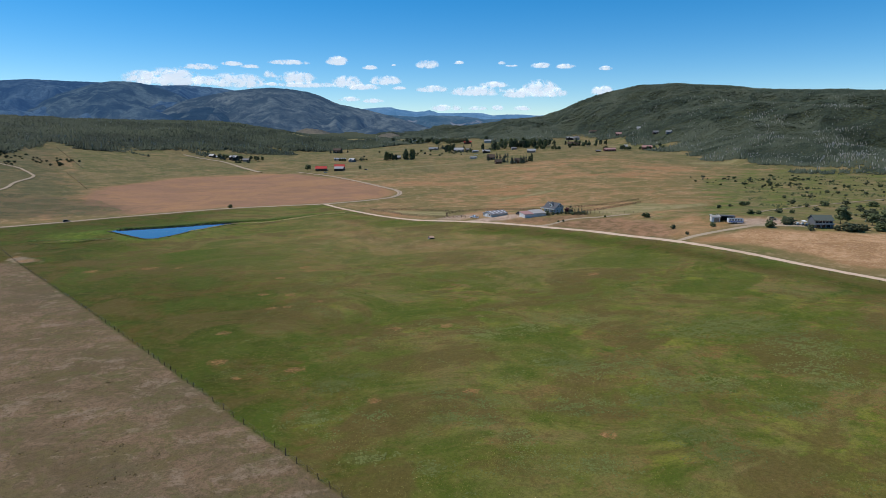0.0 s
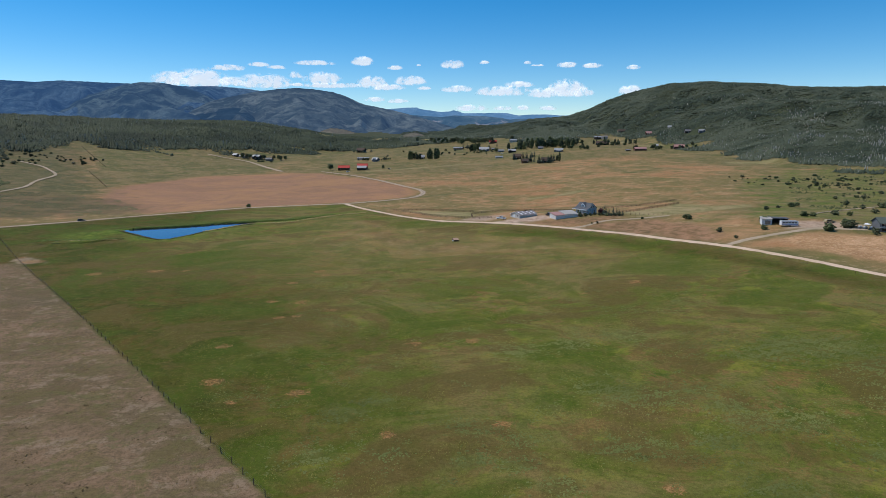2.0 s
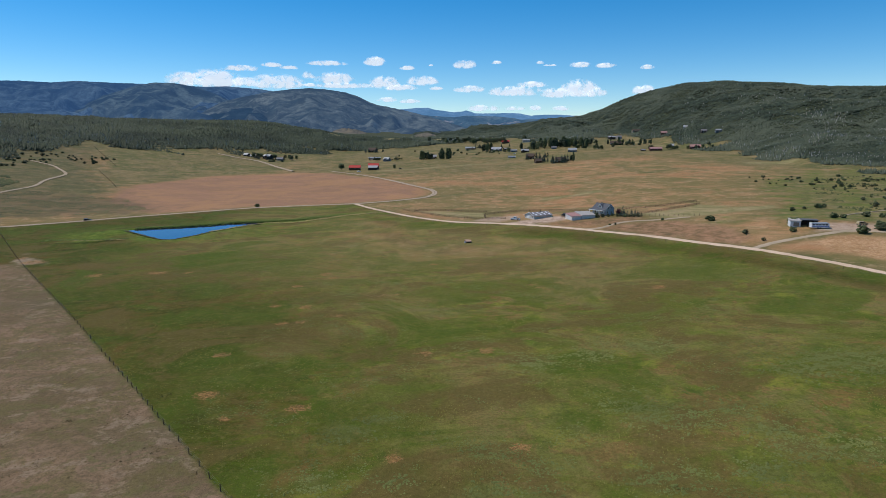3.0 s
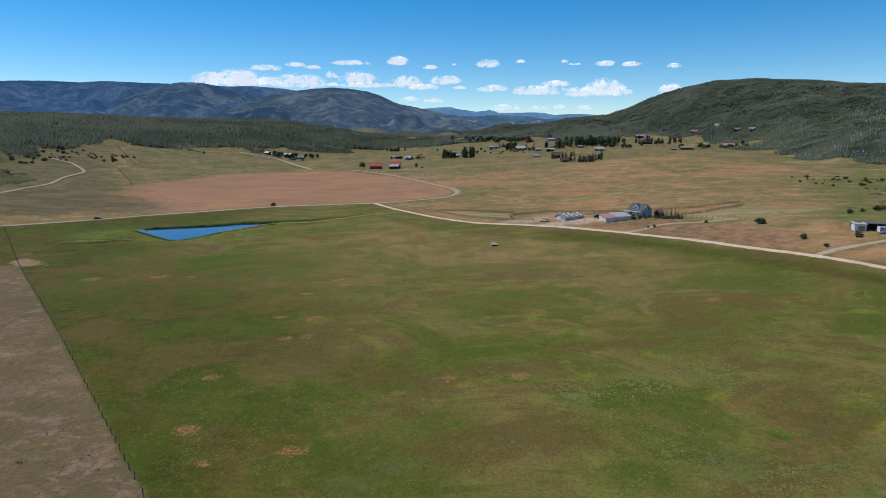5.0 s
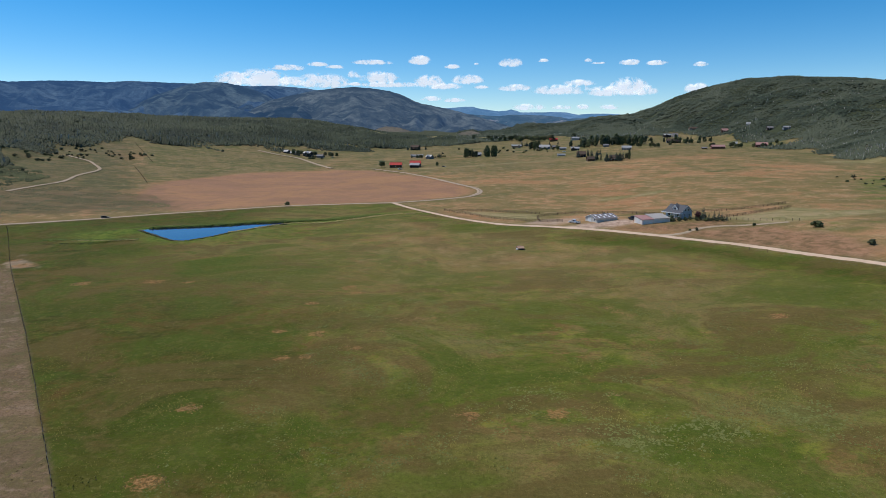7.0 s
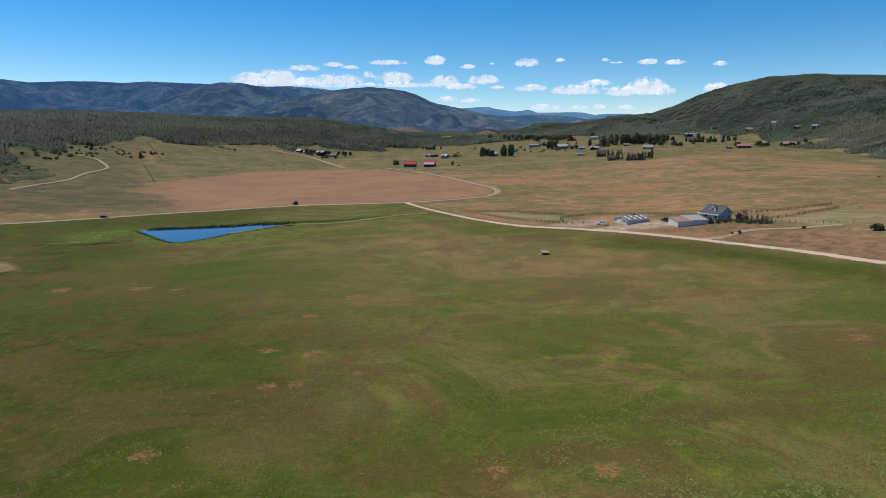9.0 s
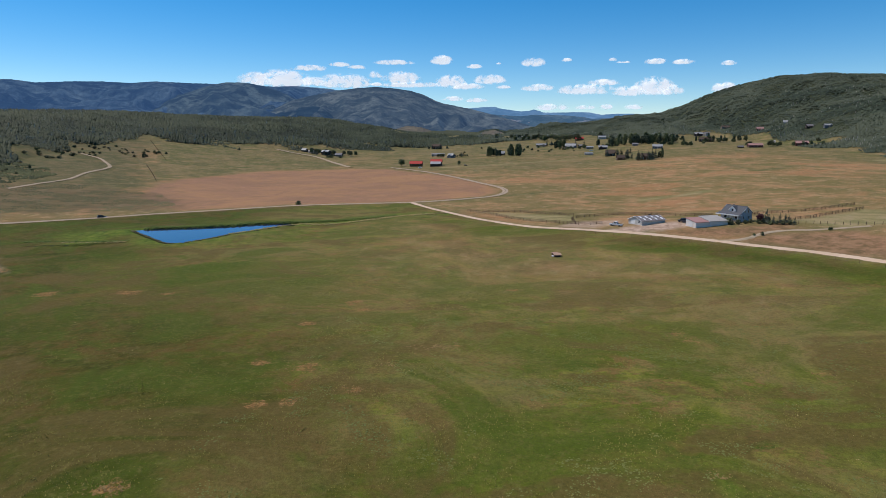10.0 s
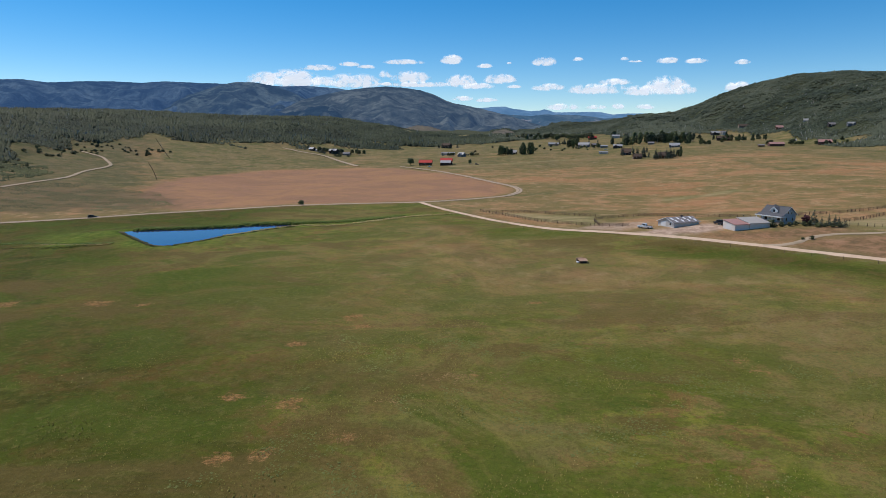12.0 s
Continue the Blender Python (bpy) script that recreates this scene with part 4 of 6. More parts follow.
def in_clearing(x, y):
    return np.any([np.hypot((x - px) / (1.6 * pr), (y - py) / pr) + 0.15 * waves(x, y, 40, 91) < 1 for px, py, pr in CLEARINGS], axis=0)


def clear_of_homes(x, y):
    d = np.full(x.shape, 1e9)
    for hx, hy in HOMES:
        d = np.minimum(d, np.hypot(x - hx, (y - hy) * 0.5))
    return d > 6.5


def pale_stems(name, x, y, z, h, pick, label):
    """Bare pale aspen stems standing among the crowns."""
    x, y, z, h = x[pick], y[pick], z[pick], h[pick] * 1.3
    n = len(x)
    a = np.arange(3) * 2.094
    rng = np.random.RandomState(n)
    rad = 0.26 * rng.uniform(0.7, 1.5, n)
    lean = rng.uniform(-0.05, 0.05, (n, 2)) * h[:, None]
    low = np.stack([x[:, None] + rad[:, None] * np.cos(a), y[:, None] + rad[:, None] * np.sin(a), np.repeat(z[:, None], 3, 1)], -1)
    top = low + np.stack([lean[:, 0], lean[:, 1], h], 1)[:, None]
    v = np.concatenate([low, top], 1).reshape(-1, 3)
    f = np.array([[0, 1, 4, 3], [1, 2, 5, 4], [2, 0, 3, 5]])
    faces = (f[None] + (np.arange(n) * 6)[:, None, None]).reshape(-1, 4)
    tagged(new(name, mesh_from(name, v, faces, M_PALE_BARK)), label, "aspens", kind="stuff")


_o = forest("oak_forest", RIGHT_HILL, -6, 46, 1.06, M_OAK, "dense dark scrub oak and aspen covering the hillside", 51, (1.5, 3.4), 0.97)
_rs = np.random.RandomState(3)
_az = np.degrees(np.arctan2(_o[0], _o[1]))
_zone = waves(_o[0], _o[1], 160, 77) + 0.5 * waves(_o[0], _o[1], 50, 78)
_thick = (_zone > 0.22) & (_az > 26) & (_o[4] > 0.06) & (_o[4] < 0.55)
_thin = (_zone > 0.2) & (_az > 15) & (_o[4] < 0.8)
_pick = np.where(_thick, 0.17, np.where(_thin, 0.035, np.where(_o[4] < 0.12, 0.06, 0.005)))
pale_stems("aspen_stems", *_o[:4], _rs.uniform(0, 1, len(_az)) < 1.2 * _pick, "grey bare aspen stems among dark oak crowns")
_o = forest("aspen_forest", LEFT_WOOD, -54, -2, 1.08, M_ASPEN, "green aspen and oak wood on the low western ridge", 61, (1.9, 4.6), 0.98)
pale_stems("pale_stems", *_o[:4], _rs.uniform(0, 1, len(_o[0])) < np.where(_o[4] < 0.12, 0.05, 0.012), "thin pale trunks along the wood edge")


def scatter(name, n, area, seed, leaf, low, high, flat, label, category, patch, level):
    """Small low plants in drifts over the ground, joined."""
    rng = np.random.RandomState(seed)
    x, y = rng.uniform(area[0], area[1], n), rng.uniform(area[2], area[3], n)
    keep = (waves(x, y, patch, seed + 1) + 0.7 * waves(x, y, patch / 3.1, seed + 2) > level) & (inside_by(x, y, PASTURE) > 3) & (inside_by(x, y, DRY) < -0.5) & (inside_by(x, y, POND) < -4)
    x, y = x[keep], y[keep]
    s = rng.uniform(low, high, len(x)) * rng.uniform(0.7, 1.2, len(x))
    cen = np.stack([x, y, ground_z(x, y) + s * flat * 0.5], 1)
    v, f = clumps(cen, np.stack([s, s, s * flat], 1), rng, 0.45, tiny=True)
    tagged(new(name, mesh_from(name, v, f, leaf, True)), label, category, kind="stuff")


def drifts(name, spots, per, seed, leaf, low, high, flat, label, category):
    """Low plants crowded round given spots, thinning outwards, joined."""
    rng = np.random.RandomState(seed)
    x, y = [], []
    for px, py, pr in spots:
        n = int(per * pr * pr)
        x.append(px + rng.normal(0, 0.75 * pr, n))
        y.append(py + rng.normal(0, 0.55 * pr, n))
    x, y = np.concatenate(x), np.concatenate(y)
    keep = (waves(x, y, 5, seed + 1) + 0.6 * waves(x, y, 2.3, seed + 2) > -0.1) & (inside_by(x, y, DRY) < -0.5)
    x, y = x[keep], y[keep]
    s = rng.uniform(low, high, len(x)) * rng.uniform(0.7, 1.2, len(x))
    cen = np.stack([x, y, ground_z(x, y) + s * flat * 0.4], 1)
    v, f = clumps(cen, np.stack([s, s, s * flat], 1), rng, 0.45, tiny=True)
    tagged(new(name, mesh_from(name, v, f, leaf, True)), label, category, kind="stuff")


drifts("sagebrush", SAGE_DRIFTS, 30, 81, M_SAGE, 0.11, 0.27, 0.5, "grey-green sage clumps in drifts over the pasture", "shrubs")


scatter("sage_seedlings", 120000, (-60, 150, 60, 250), 84, M_SAGE, 0.09, 0.20, 0.4, "small grey-green sage seedlings scattered in the pasture", "shrubs", 24, 0.6)


def stalks(name, n, area, seed, leaf, low, high, label):
    """Dry stalks in ragged patches over the grazed field, joined."""
    rng = np.random.RandomState(seed)
    x, y = rng.uniform(area[0], area[1], n), rng.uniform(area[2], area[3], n)
    keep = (waves(x, y, 13, seed + 1) + 0.7 * waves(x, y, 4, seed + 2) > 0.5) & (inside_by(x, y, DRY) > 0.8)
    x, y = x[keep], y[keep]
    s = rng.uniform(low, high, len(x))
    v, f = clumps(np.stack([x, y, ground_z(x, y) + s * 0.3], 1), np.stack([s * 1.3, s * 1.3, s * 0.6], 1), rng, 0.5, rough=True)
    tagged(new(name, mesh_from(name, v, f, leaf)), label, "weeds", kind="stuff")


def grass(name, n, area, seed, leaf, low, high, label):
    """Standing tufts of grass: tapering three-sided spikes, thicker in drifts, joined."""
    rng = np.random.RandomState(seed)
    x, y = rng.uniform(area[0], area[1], n), rng.uniform(area[2], area[3], n)
    keep = (waves(x, y, 17, seed + 1) + 0.7 * waves(x, y, 5, seed + 2) > rng.uniform(-0.9, 0.5, n)) & (inside_by(x, y, PASTURE) > 2) & (inside_by(x, y, DRY) < -0.4)
    x, y = x[keep], y[keep]
    m = len(x)
    h = rng.uniform(low, high, m) * (1 + 0.4 * waves(x, y, 23, seed + 3))
    a = rng.uniform(0, 6.283, m)[:, None] + np.arange(3) * 2.094
    r = (h * rng.uniform(0.35, 0.6, m))[:, None]
    z = ground_z(x, y)
    ring = np.stack([x[:, None] + r * np.cos(a), y[:, None] + r * np.sin(a), np.repeat(z[:, None] - 0.02, 3, 1)], -1)
    tip = np.stack([x + 0.25 * h * rng.normal(0, 1, m), y + 0.25 * h * rng.normal(0, 1, m), z + h], -1)[:, None]
    f = np.array([(0, 1, 3), (1, 2, 3), (2, 0, 3)])
    me = mesh_from(name, np.concatenate([ring, tip], 1).reshape(-1, 3), (f[None] + (np.arange(m) * 4)[:, None, None]).reshape(-1, 3), leaf, True)
    tagged(new(name, me), label, "grass", kind="stuff")


grass("grass_tufts", 100000, (-110, 110, 75, 300), 131, M_GRASS, 0.10, 0.22, "standing olive and straw grass tufts in the pasture")
stalks("dry_stalks", 26000, (-150, 10, 75, 250), 33, M_WEED, 0.06, 0.16, "brown dry stalks in patches on the grazed field")
drifts("straw_tufts", DEAD_GRASS, 16, 89, M_WEED, 0.06, 0.14, 1.3, "short straw tufts ringing worn patches of the pasture", "grass")
drifts("dead_weeds", WEEDS, 30, 87, M_WEED, 0.10, 0.22, 0.4, "dark dead weeds in small patches on the pasture", "weeds")
scatter("dry_tussocks", 9000, (-160, 120, 70, 340), 95, M_STRAW, 0.05, 0.13, 0.6, "dry straw tussocks in the pasture", "grass", 19, 0.85)


def brush(name, area, n, seed, leaf, low, high, level, label):
    """Thickets of low bushes over a stretch of slope, joined."""
    rng = np.random.RandomState(seed)
    q = np.array(area)
    x, y = rng.uniform(q[:, 0].min(), q[:, 0].max(), n), rng.uniform(q[:, 1].min(), q[:, 1].max(), n)
    keep = (waves(x, y, 46, seed + 1) + 0.6 * waves(x, y, 17, seed + 2) > level) & (inside_by(x, y, area) > 0)
    for road in (TRACK_WEST, TRACK_BACK, DRIVE_RV):
        keep &= off_line(x, y, road) > 5
    x, y = x[keep], y[keep]
    s = rng.uniform(low, high, len(x)) * rng.uniform(0.6, 1.3, len(x))
    v, f = clumps(np.stack([x, y, ground_z(x, y) + s * 0.4], 1), np.stack([s, s, s * 0.75], 1), rng, 0.4, tiny=True)
    tagged(new(name, mesh_from(name, v, f, leaf, True)), label, "brush", kind="stuff")


brush("west_brush", [(-620, 520), (-560, 640), (-504, 625), (-470, 622), (-432, 590), (-424, 560), (-418, 525), (-440, 490), (-560, 470)], 17000, 21, M_THICKET, 0.6, 1.3, -0.35, "low dark scrub thickets on the western slope")
brush("east_brush", [(190, 380), (260, 330), (420, 360), (500, 500), (420, 640), (290, 600), (230, 470)], 9000, 24, M_THICKET, 0.4, 0.95, 0.45, "low grey-green scrub thickets on the eastern slope")

brush("west_sage", WEST_DRY, 20000, 27, M_GREYSAGE, 0.22, 0.48, 0.0, "low grey-green sage in patches beside the county road")


def reed_bed(name, line, spread, n, leaf, h0, h1, label, seed):
    """Upright tapering blades in a strip."""
    rng = np.random.RandomState(seed)
    p = glide(line, 1.0)
    k = rng.randint(0, len(p), n)
    x, y = p[k, 0] + rng.normal(0, spread, n), p[k, 1] + rng.normal(0, spread, n)
    h, r = rng.uniform(h0, h1, n), rng.uniform(0.25, 0.6, n)
    z = np.maximum(ground_z(x, y), POND_Z) + h * 0.4
    v, f = clumps(np.stack([x, y, z], 1), np.stack([r, r, h * 0.6], 1), rng, 0.4)
    tagged(new(name, mesh_from(name, v, f, leaf)), label, "reeds", kind="stuff")


reed_bed("pond_reeds", [(x - 1, y + 3) for x, y in FAR_SHORE[::-1]] + DITCH_EAST[:2], 1.3, 2400, M_REED, 0.3, 0.8, "tall dark green reeds along the far pond bank", 5)
reed_bed("bank_reeds", NEAR_SHORE[:8], 0.35, 420, M_BANK, 0.12, 0.35, "dark earthy sedge on the near pond bank", 6)
reed_bed("straw_reeds", NEAR_SHORE[7:] + [(-120, 404), (-106, 413), (-88, 434), (-66, 447)], 0.8, 900, M_STRAW, 0.2, 0.6, "pale straw-coloured reeds along the ditch", 7)
reed_bed("ditch_reeds", DITCH, 0.8, 160, M_REED, 0.1, 0.4, "low green sedge along the drain west of the pond", 8)
reed_bed("ditch_straw", [(x, y - 2.2) for x, y in DITCH[2:]], 0.6, 60, M_STRAW, 0.1, 0.25, "dry straw-coloured sedge along the drain", 9)
# ---- buildings ----
W_WHITE = plain("white_siding", (0.72, 0.72, 0.70), 0.6, 0, 3, 0.12, (0.4, 0.36, 0.3), 0.2)
W_GREY = plain("blue_grey_siding", (0.43, 0.43, 0.43), 0.7, 0, 3, 0.15)
W_PALE = plain("pale_metal_siding", (0.74, 0.70, 0.64), 0.5, 0.1, 2, 0.15)
W_BARN = plain("weathered_barn_siding", (0.62, 0.59, 0.53), 0.7, 0, 3, 0.2)
W_SLATE = plain("slate_siding", (0.15, 0.155, 0.16), 0.8, 0, 3)
W_CREAM = plain("cream_siding", (0.42, 0.39, 0.34), 0.8, 0, 3)
W_BROWN = plain("brown_log", (0.13, 0.075, 0.045), 0.8, 0, 3)
W_DARK = plain("dark_stained_wood", (0.045, 0.035, 0.030), 0.8, 0, 3)
W_TAN = plain("tan_siding", (0.32, 0.25, 0.18), 0.8, 0, 3)
W_RED = plain("red_barn_boards", (0.135, 0.055, 0.045), 0.8, 0, 3)
R_SLATE = plain("slate_grey_shingles", (0.110, 0.113, 0.122), 0.85, 0, 5)
R_GREY = plain("grey_metal_roof", (0.25, 0.225, 0.215), 0.6, 0.0, 2, 0.2)
R_TIN = plain("pale_tin_roof", (0.38, 0.37, 0.355), 0.5, 0.1, 2, 0.15)
R_TAN = plain("weathered_tan_roof", (0.46, 0.42, 0.37), 0.6, 0.1, 2, 0.2)
R_PINK = plain("faded_red_roof", (0.46, 0.25, 0.21), 0.6, 0.1, 2, 0.2)
R_RED = plain("bright_red_roof", (0.52, 0.060, 0.045), 0.55, 0.1, 2, 0.15)
R_GREEN = plain("dull_green_roof", (0.115, 0.130, 0.105), 0.7, 0, 3)
R_BROWN = plain("brown_shingles", (0.11, 0.075, 0.055), 0.85, 0, 3)
R_RUST = plain("rusty_sheet", (0.46, 0.29, 0.20), 0.85, 0, 3, 0.3)
M_TRIM = plain("white_trim", (0.80, 0.80, 0.78), 0.5, 0, 5, 0.08)
M_SKYLIGHT = plain("translucent_roof_panel", (0.82, 0.83, 0.82), 0.5, 0, 4, 0.08)
M_GLASS, _n, _l, _b = nodes_of("window_glass")
_b.inputs["Base Color"].default_value = (0.012, 0.016, 0.022, 1)
_b.inputs["Roughness"].default_value = 0.08
M_RUBBER = plain("rubber", (0.02, 0.02, 0.02), 0.9, 0, 10)
M_RIM = plain("wheel_metal", (0.35, 0.35, 0.36), 0.35, 0.8, 10)


def window(parent, x, y, z, w, h, face, t=0.12):
    """A framed window on a wall; face: 'x-', 'x+', 'y-' or 'y+'."""
    ax, sg = face[0], 1 if face[1] == "+" else -1
    def slab(d0, d1, a0, a1, z0, z1):
        lo, hi = sorted((d0 * sg, d1 * sg))
        return (x + lo, x + hi, y + a0, y + a1, z0, z1) if ax == "x" else (x + a0, x + a1, y + lo, y + hi, z0, z1)
    win = part("window", boxes(slab(0.0, 0.03, -w / 2, w / 2, z, z + h)), M_GLASS, parent)
    part("frame", boxes(slab(0.0, 0.07, -w / 2 - t, -w / 2, z - t, z + h + t), slab(0.0, 0.07, w / 2, w / 2 + t, z - t, z + h + t),
                        slab(0.0, 0.07, -w / 2, w / 2, z + h, z + h + t), slab(0.0, 0.09, -w / 2, w / 2, z - t, z)), M_TRIM, win)
    return win


def door(parent, x, y, w, h, face, material, z=0.05):
    ax, sg = face[0], 1 if face[1] == "+" else -1
    def slab(d0, d1, a0, a1, z0, z1):
        lo, hi = sorted((d0 * sg, d1 * sg))
        return (x + lo, x + hi, y + a0, y + a1, z0, z1) if ax == "x" else (x + a0, x + a1, y + lo, y + hi, z0, z1)
    d = part("door", boxes(slab(0, 0.05, -w / 2, w / 2, z, z + h)), material, parent)
    part("door_frame", boxes(slab(0, 0.08, -w / 2 - 0.1, -w / 2, z, z + h + 0.1), slab(0, 0.08, w / 2, w / 2 + 0.1, z, z + h + 0.1), slab(0, 0.08, -w / 2, w / 2, z + h, z + h + 0.1)), M_TRIM, d)
    return d


def gabled(parent, w, l, wall, ridge, wall_mat, roof_mat, over=0.5, thick=0.18, x0=0.0, y0=0.0, z0=0.0):
    """Walls and a pitched roof, ridge along y, centred on x0, y0."""
    h = w / 2
    bm = prism(bmesh.new(), [(x0 - h, z0 - 1.4), (x0 + h, z0 - 1.4), (x0 + h, z0 + wall), (x0, z0 + ridge), (x0 - h, z0 + wall)], y0 - l / 2, y0 + l / 2)
    walls = part("wall", bm, wall_mat, parent)
    pitch = (ridge - wall) / h
    e = h + over
    low = z0 + wall - over * pitch + 0.02
    top = z0 + ridge + 0.02
    bm = prism(bmesh.new(), [(x0 - e, low), (x0, top), (x0 + e, low), (x0 + e, low + thick), (x0, top + thick), (x0 - e, low + thick)], y0 - l / 2 - over, y0 + l / 2 + over)
    roof = part("roof", bm, roof_mat, parent)
    return walls, roof


def far_home(name, x, y, turn, w, l, wall, ridge, wall_mat, roof_mat, label, category="house", chimney=False):
    ob = thing(name, x, y, turn, label, category, sink=0.1)
    ob.scale = (0.82, 0.82, 0.82)
    walls, roof = gabled(ob, w, l, wall, ridge, wall_mat, roof_mat, 0.6)
    part("ridge_cap", boxes((-0.25, 0.25, -l / 2 - 0.5, l / 2 + 0.5, ridge + 0.12, ridge + 0.26)), roof_mat, roof)
    for side, sx in (("x-", -w / 2), ("x+", w / 2)):
        for k in range(max(2, int(l / 5))):
            window(ob, sx, -l / 2 + l * (k + 0.5) / max(2, int(l / 5)), wall * 0.45, 1.0, 1.1, side, 0.07)
    for side, sy in (("y-", -l / 2), ("y+", l / 2)):
        window(ob, -w * 0.22, sy, wall * 0.45, 1.0, 1.1, side, 0.07)
        door(ob, w * 0.2, sy, 1.2, 2.1, side, W_DARK)
    if category == "house":
        ww, wl = 0.62 * w, 0.55 * w
        side = 1 if int(abs(x)) % 2 else -1
        at = pose(side * (w / 2 + wl / 2 - 0.2), (0.22 if int(y) % 2 else -0.22) * l, 0, 0, 0, 90)
        for piece in gabled(ob, ww, wl, wall * 0.96, wall + (ridge - wall) * 0.72, wall_mat, roof_mat, 0.45):
            piece.matrix_local = at
            piece.name = "wing_" + piece.name.split(".")[0]
        part("porch_roof", prism(bmesh.new(), [(-side * (w / 2 + 2.4), wall * 0.62), (-side * w / 2, wall * 0.78), (-side * w / 2, wall * 0.78 + 0.16), (-side * (w / 2 + 2.4), wall * 0.62 + 0.16)], -l * 0.35, l * 0.3), roof_mat, ob)
        for py in (-l * 0.33, 0.0, l * 0.28):
            part("porch_post", boxes((-side * (w / 2 + 2.2) - 0.1, -side * (w / 2 + 2.2) + 0.1, py - 0.1, py + 0.1, -0.6, wall * 0.63)), M_TRIM, ob)
    if chimney:
        part("chimney", boxes((w * 0.15, w * 0.15 + 0.8, -0.4, 0.4, wall, ridge + 1.0), bevel=0.05), W_TAN, roof)
    return ob


# the farmhouse beside the ranch road
fh = thing("farmhouse", 69.6, 387.2, 37.7, "blue-grey one-and-a-half storey farmhouse with dormer and porch", "house", sink=-0.3)
fh.scale = (0.78, 0.78, 0.80)
FW, FL, FWALL, FRIDGE = 9.4, 12.0, 3.9, 7.3
_w, _roof = gabled(fh, FW, FL, FWALL, FRIDGE, W_GREY, R_SLATE, 0.5, 0.2)
part("ridge_cap", boxes((-0.2, 0.2, -FL / 2 - 0.45, FL / 2 + 0.45, FRIDGE + 0.14, FRIDGE + 0.28)), R_SLATE, _roof)
part("barge_board", prism(bmesh.new(), [(-5.25, 3.46), (0, 7.28), (5.25, 3.46), (5.25, 3.64), (0, 7.50), (-5.25, 3.64)], -FL / 2 - 0.56, -FL / 2 - 0.5), M_TRIM, _roof)
part("barge_board", prism(bmesh.new(), [(-5.25, 3.46), (0, 7.28), (5.25, 3.46), (5.25, 3.64), (0, 7.50), (-5.25, 3.64)], FL / 2 + 0.5, FL / 2 + 0.56), M_TRIM, _roof)
for _x, _z, _h in ((-2.4, 0.9, 1.5), (2.2, 0.9, 1.5), (-1.3, 4.1, 1.3), (1.3, 4.1, 1.3)):
    window(fh, _x, -FL / 2, _z, 1.0, _h, "y-")
for _y in (-3.5, 3.2):
    window(fh, -FW / 2, _y, 1.0, 1.6, 1.3, "x-")
    window(fh, FW / 2, _y, 1.0, 1.4, 1.3, "x+")
door(fh, -FW / 2, 0, 1.0, 2.1, "x-", M_TRIM, 0.3)
# porch along the west side
_p = part("porch_roof", prism(bmesh.new(), [(-7.9, 3.1), (-4.6, 3.98), (-4.6, 4.13), (-7.9, 3.27)], -FL / 2 - 0.9, FL / 2 + 0.9), R_SLATE, fh)
part("fascia", boxes((-8.0, -7.9, -FL / 2 - 1.0, FL / 2 + 1.0, 2.85, 3.36), (-7.9, -4.7, -FL / 2 - 1.0, -FL / 2 - 0.9, 2.85, 3.36)), M_TRIM, _p)
part("soffit", boxes((-7.85, -4.75, -FL / 2 - 0.85, FL / 2 + 0.85, 2.85, 2.92)), M_TRIM, _p)
part("porch_floor", boxes((-7.7, -4.72, -FL / 2 - 0.6, FL / 2 + 0.6, -1.2, 0.28)), W_TAN, fh)
for _y in (-6.3, -3.1, 0, 3.1, 6.3):
    part("porch_post", boxes((-7.65, -7.49, _y - 0.08, _y + 0.08, 0.28, 2.86)), M_TRIM, fh)
# dormer
_d = part("dormer", prism(bmesh.new(), [(-1.6, 4.2), (1.6, 4.2), (1.6, 5.7), (0, 7.1), (-1.6, 5.7)], 0.6, 4.0), W_WHITE, fh)
_d.matrix_local = pose(0, -0.4, 0, 0, 0, 90)
_dr = part("dormer_roof", prism(bmesh.new(), [(-2.05, 5.36), (0, 7.16), (2.05, 5.36), (2.05, 5.5), (0, 7.32), (-2.05, 5.5)], 0.4, 4.35), R_SLATE, fh)
_dr.matrix_local = pose(0, -0.4, 0, 0, 0, 90)
part("barge_board", prism(bmesh.new(), [(-2.1, 5.1), (0, 6.95), (2.1, 5.1), (2.1, 5.54), (0, 7.4), (-2.1, 5.54)], 4.35, 4.45), M_TRIM, _dr)
window(fh, -4.0, -0.4, 4.7, 1.1, 1.25, "x-", 0.2)
part("chimney", boxes((1.0, 1.8, 2.5, 3.3, 5.5, 8.0), bevel=0.04), W_TAN, _roof)

# workshop with a two-tone roof
ws = thing("workshop", 54.8, 374.2, 24, "long pale metal workshop with faded red and tan roof", "shed", sink=0.3)
ws.scale = (0.83, 0.9, 0.92)


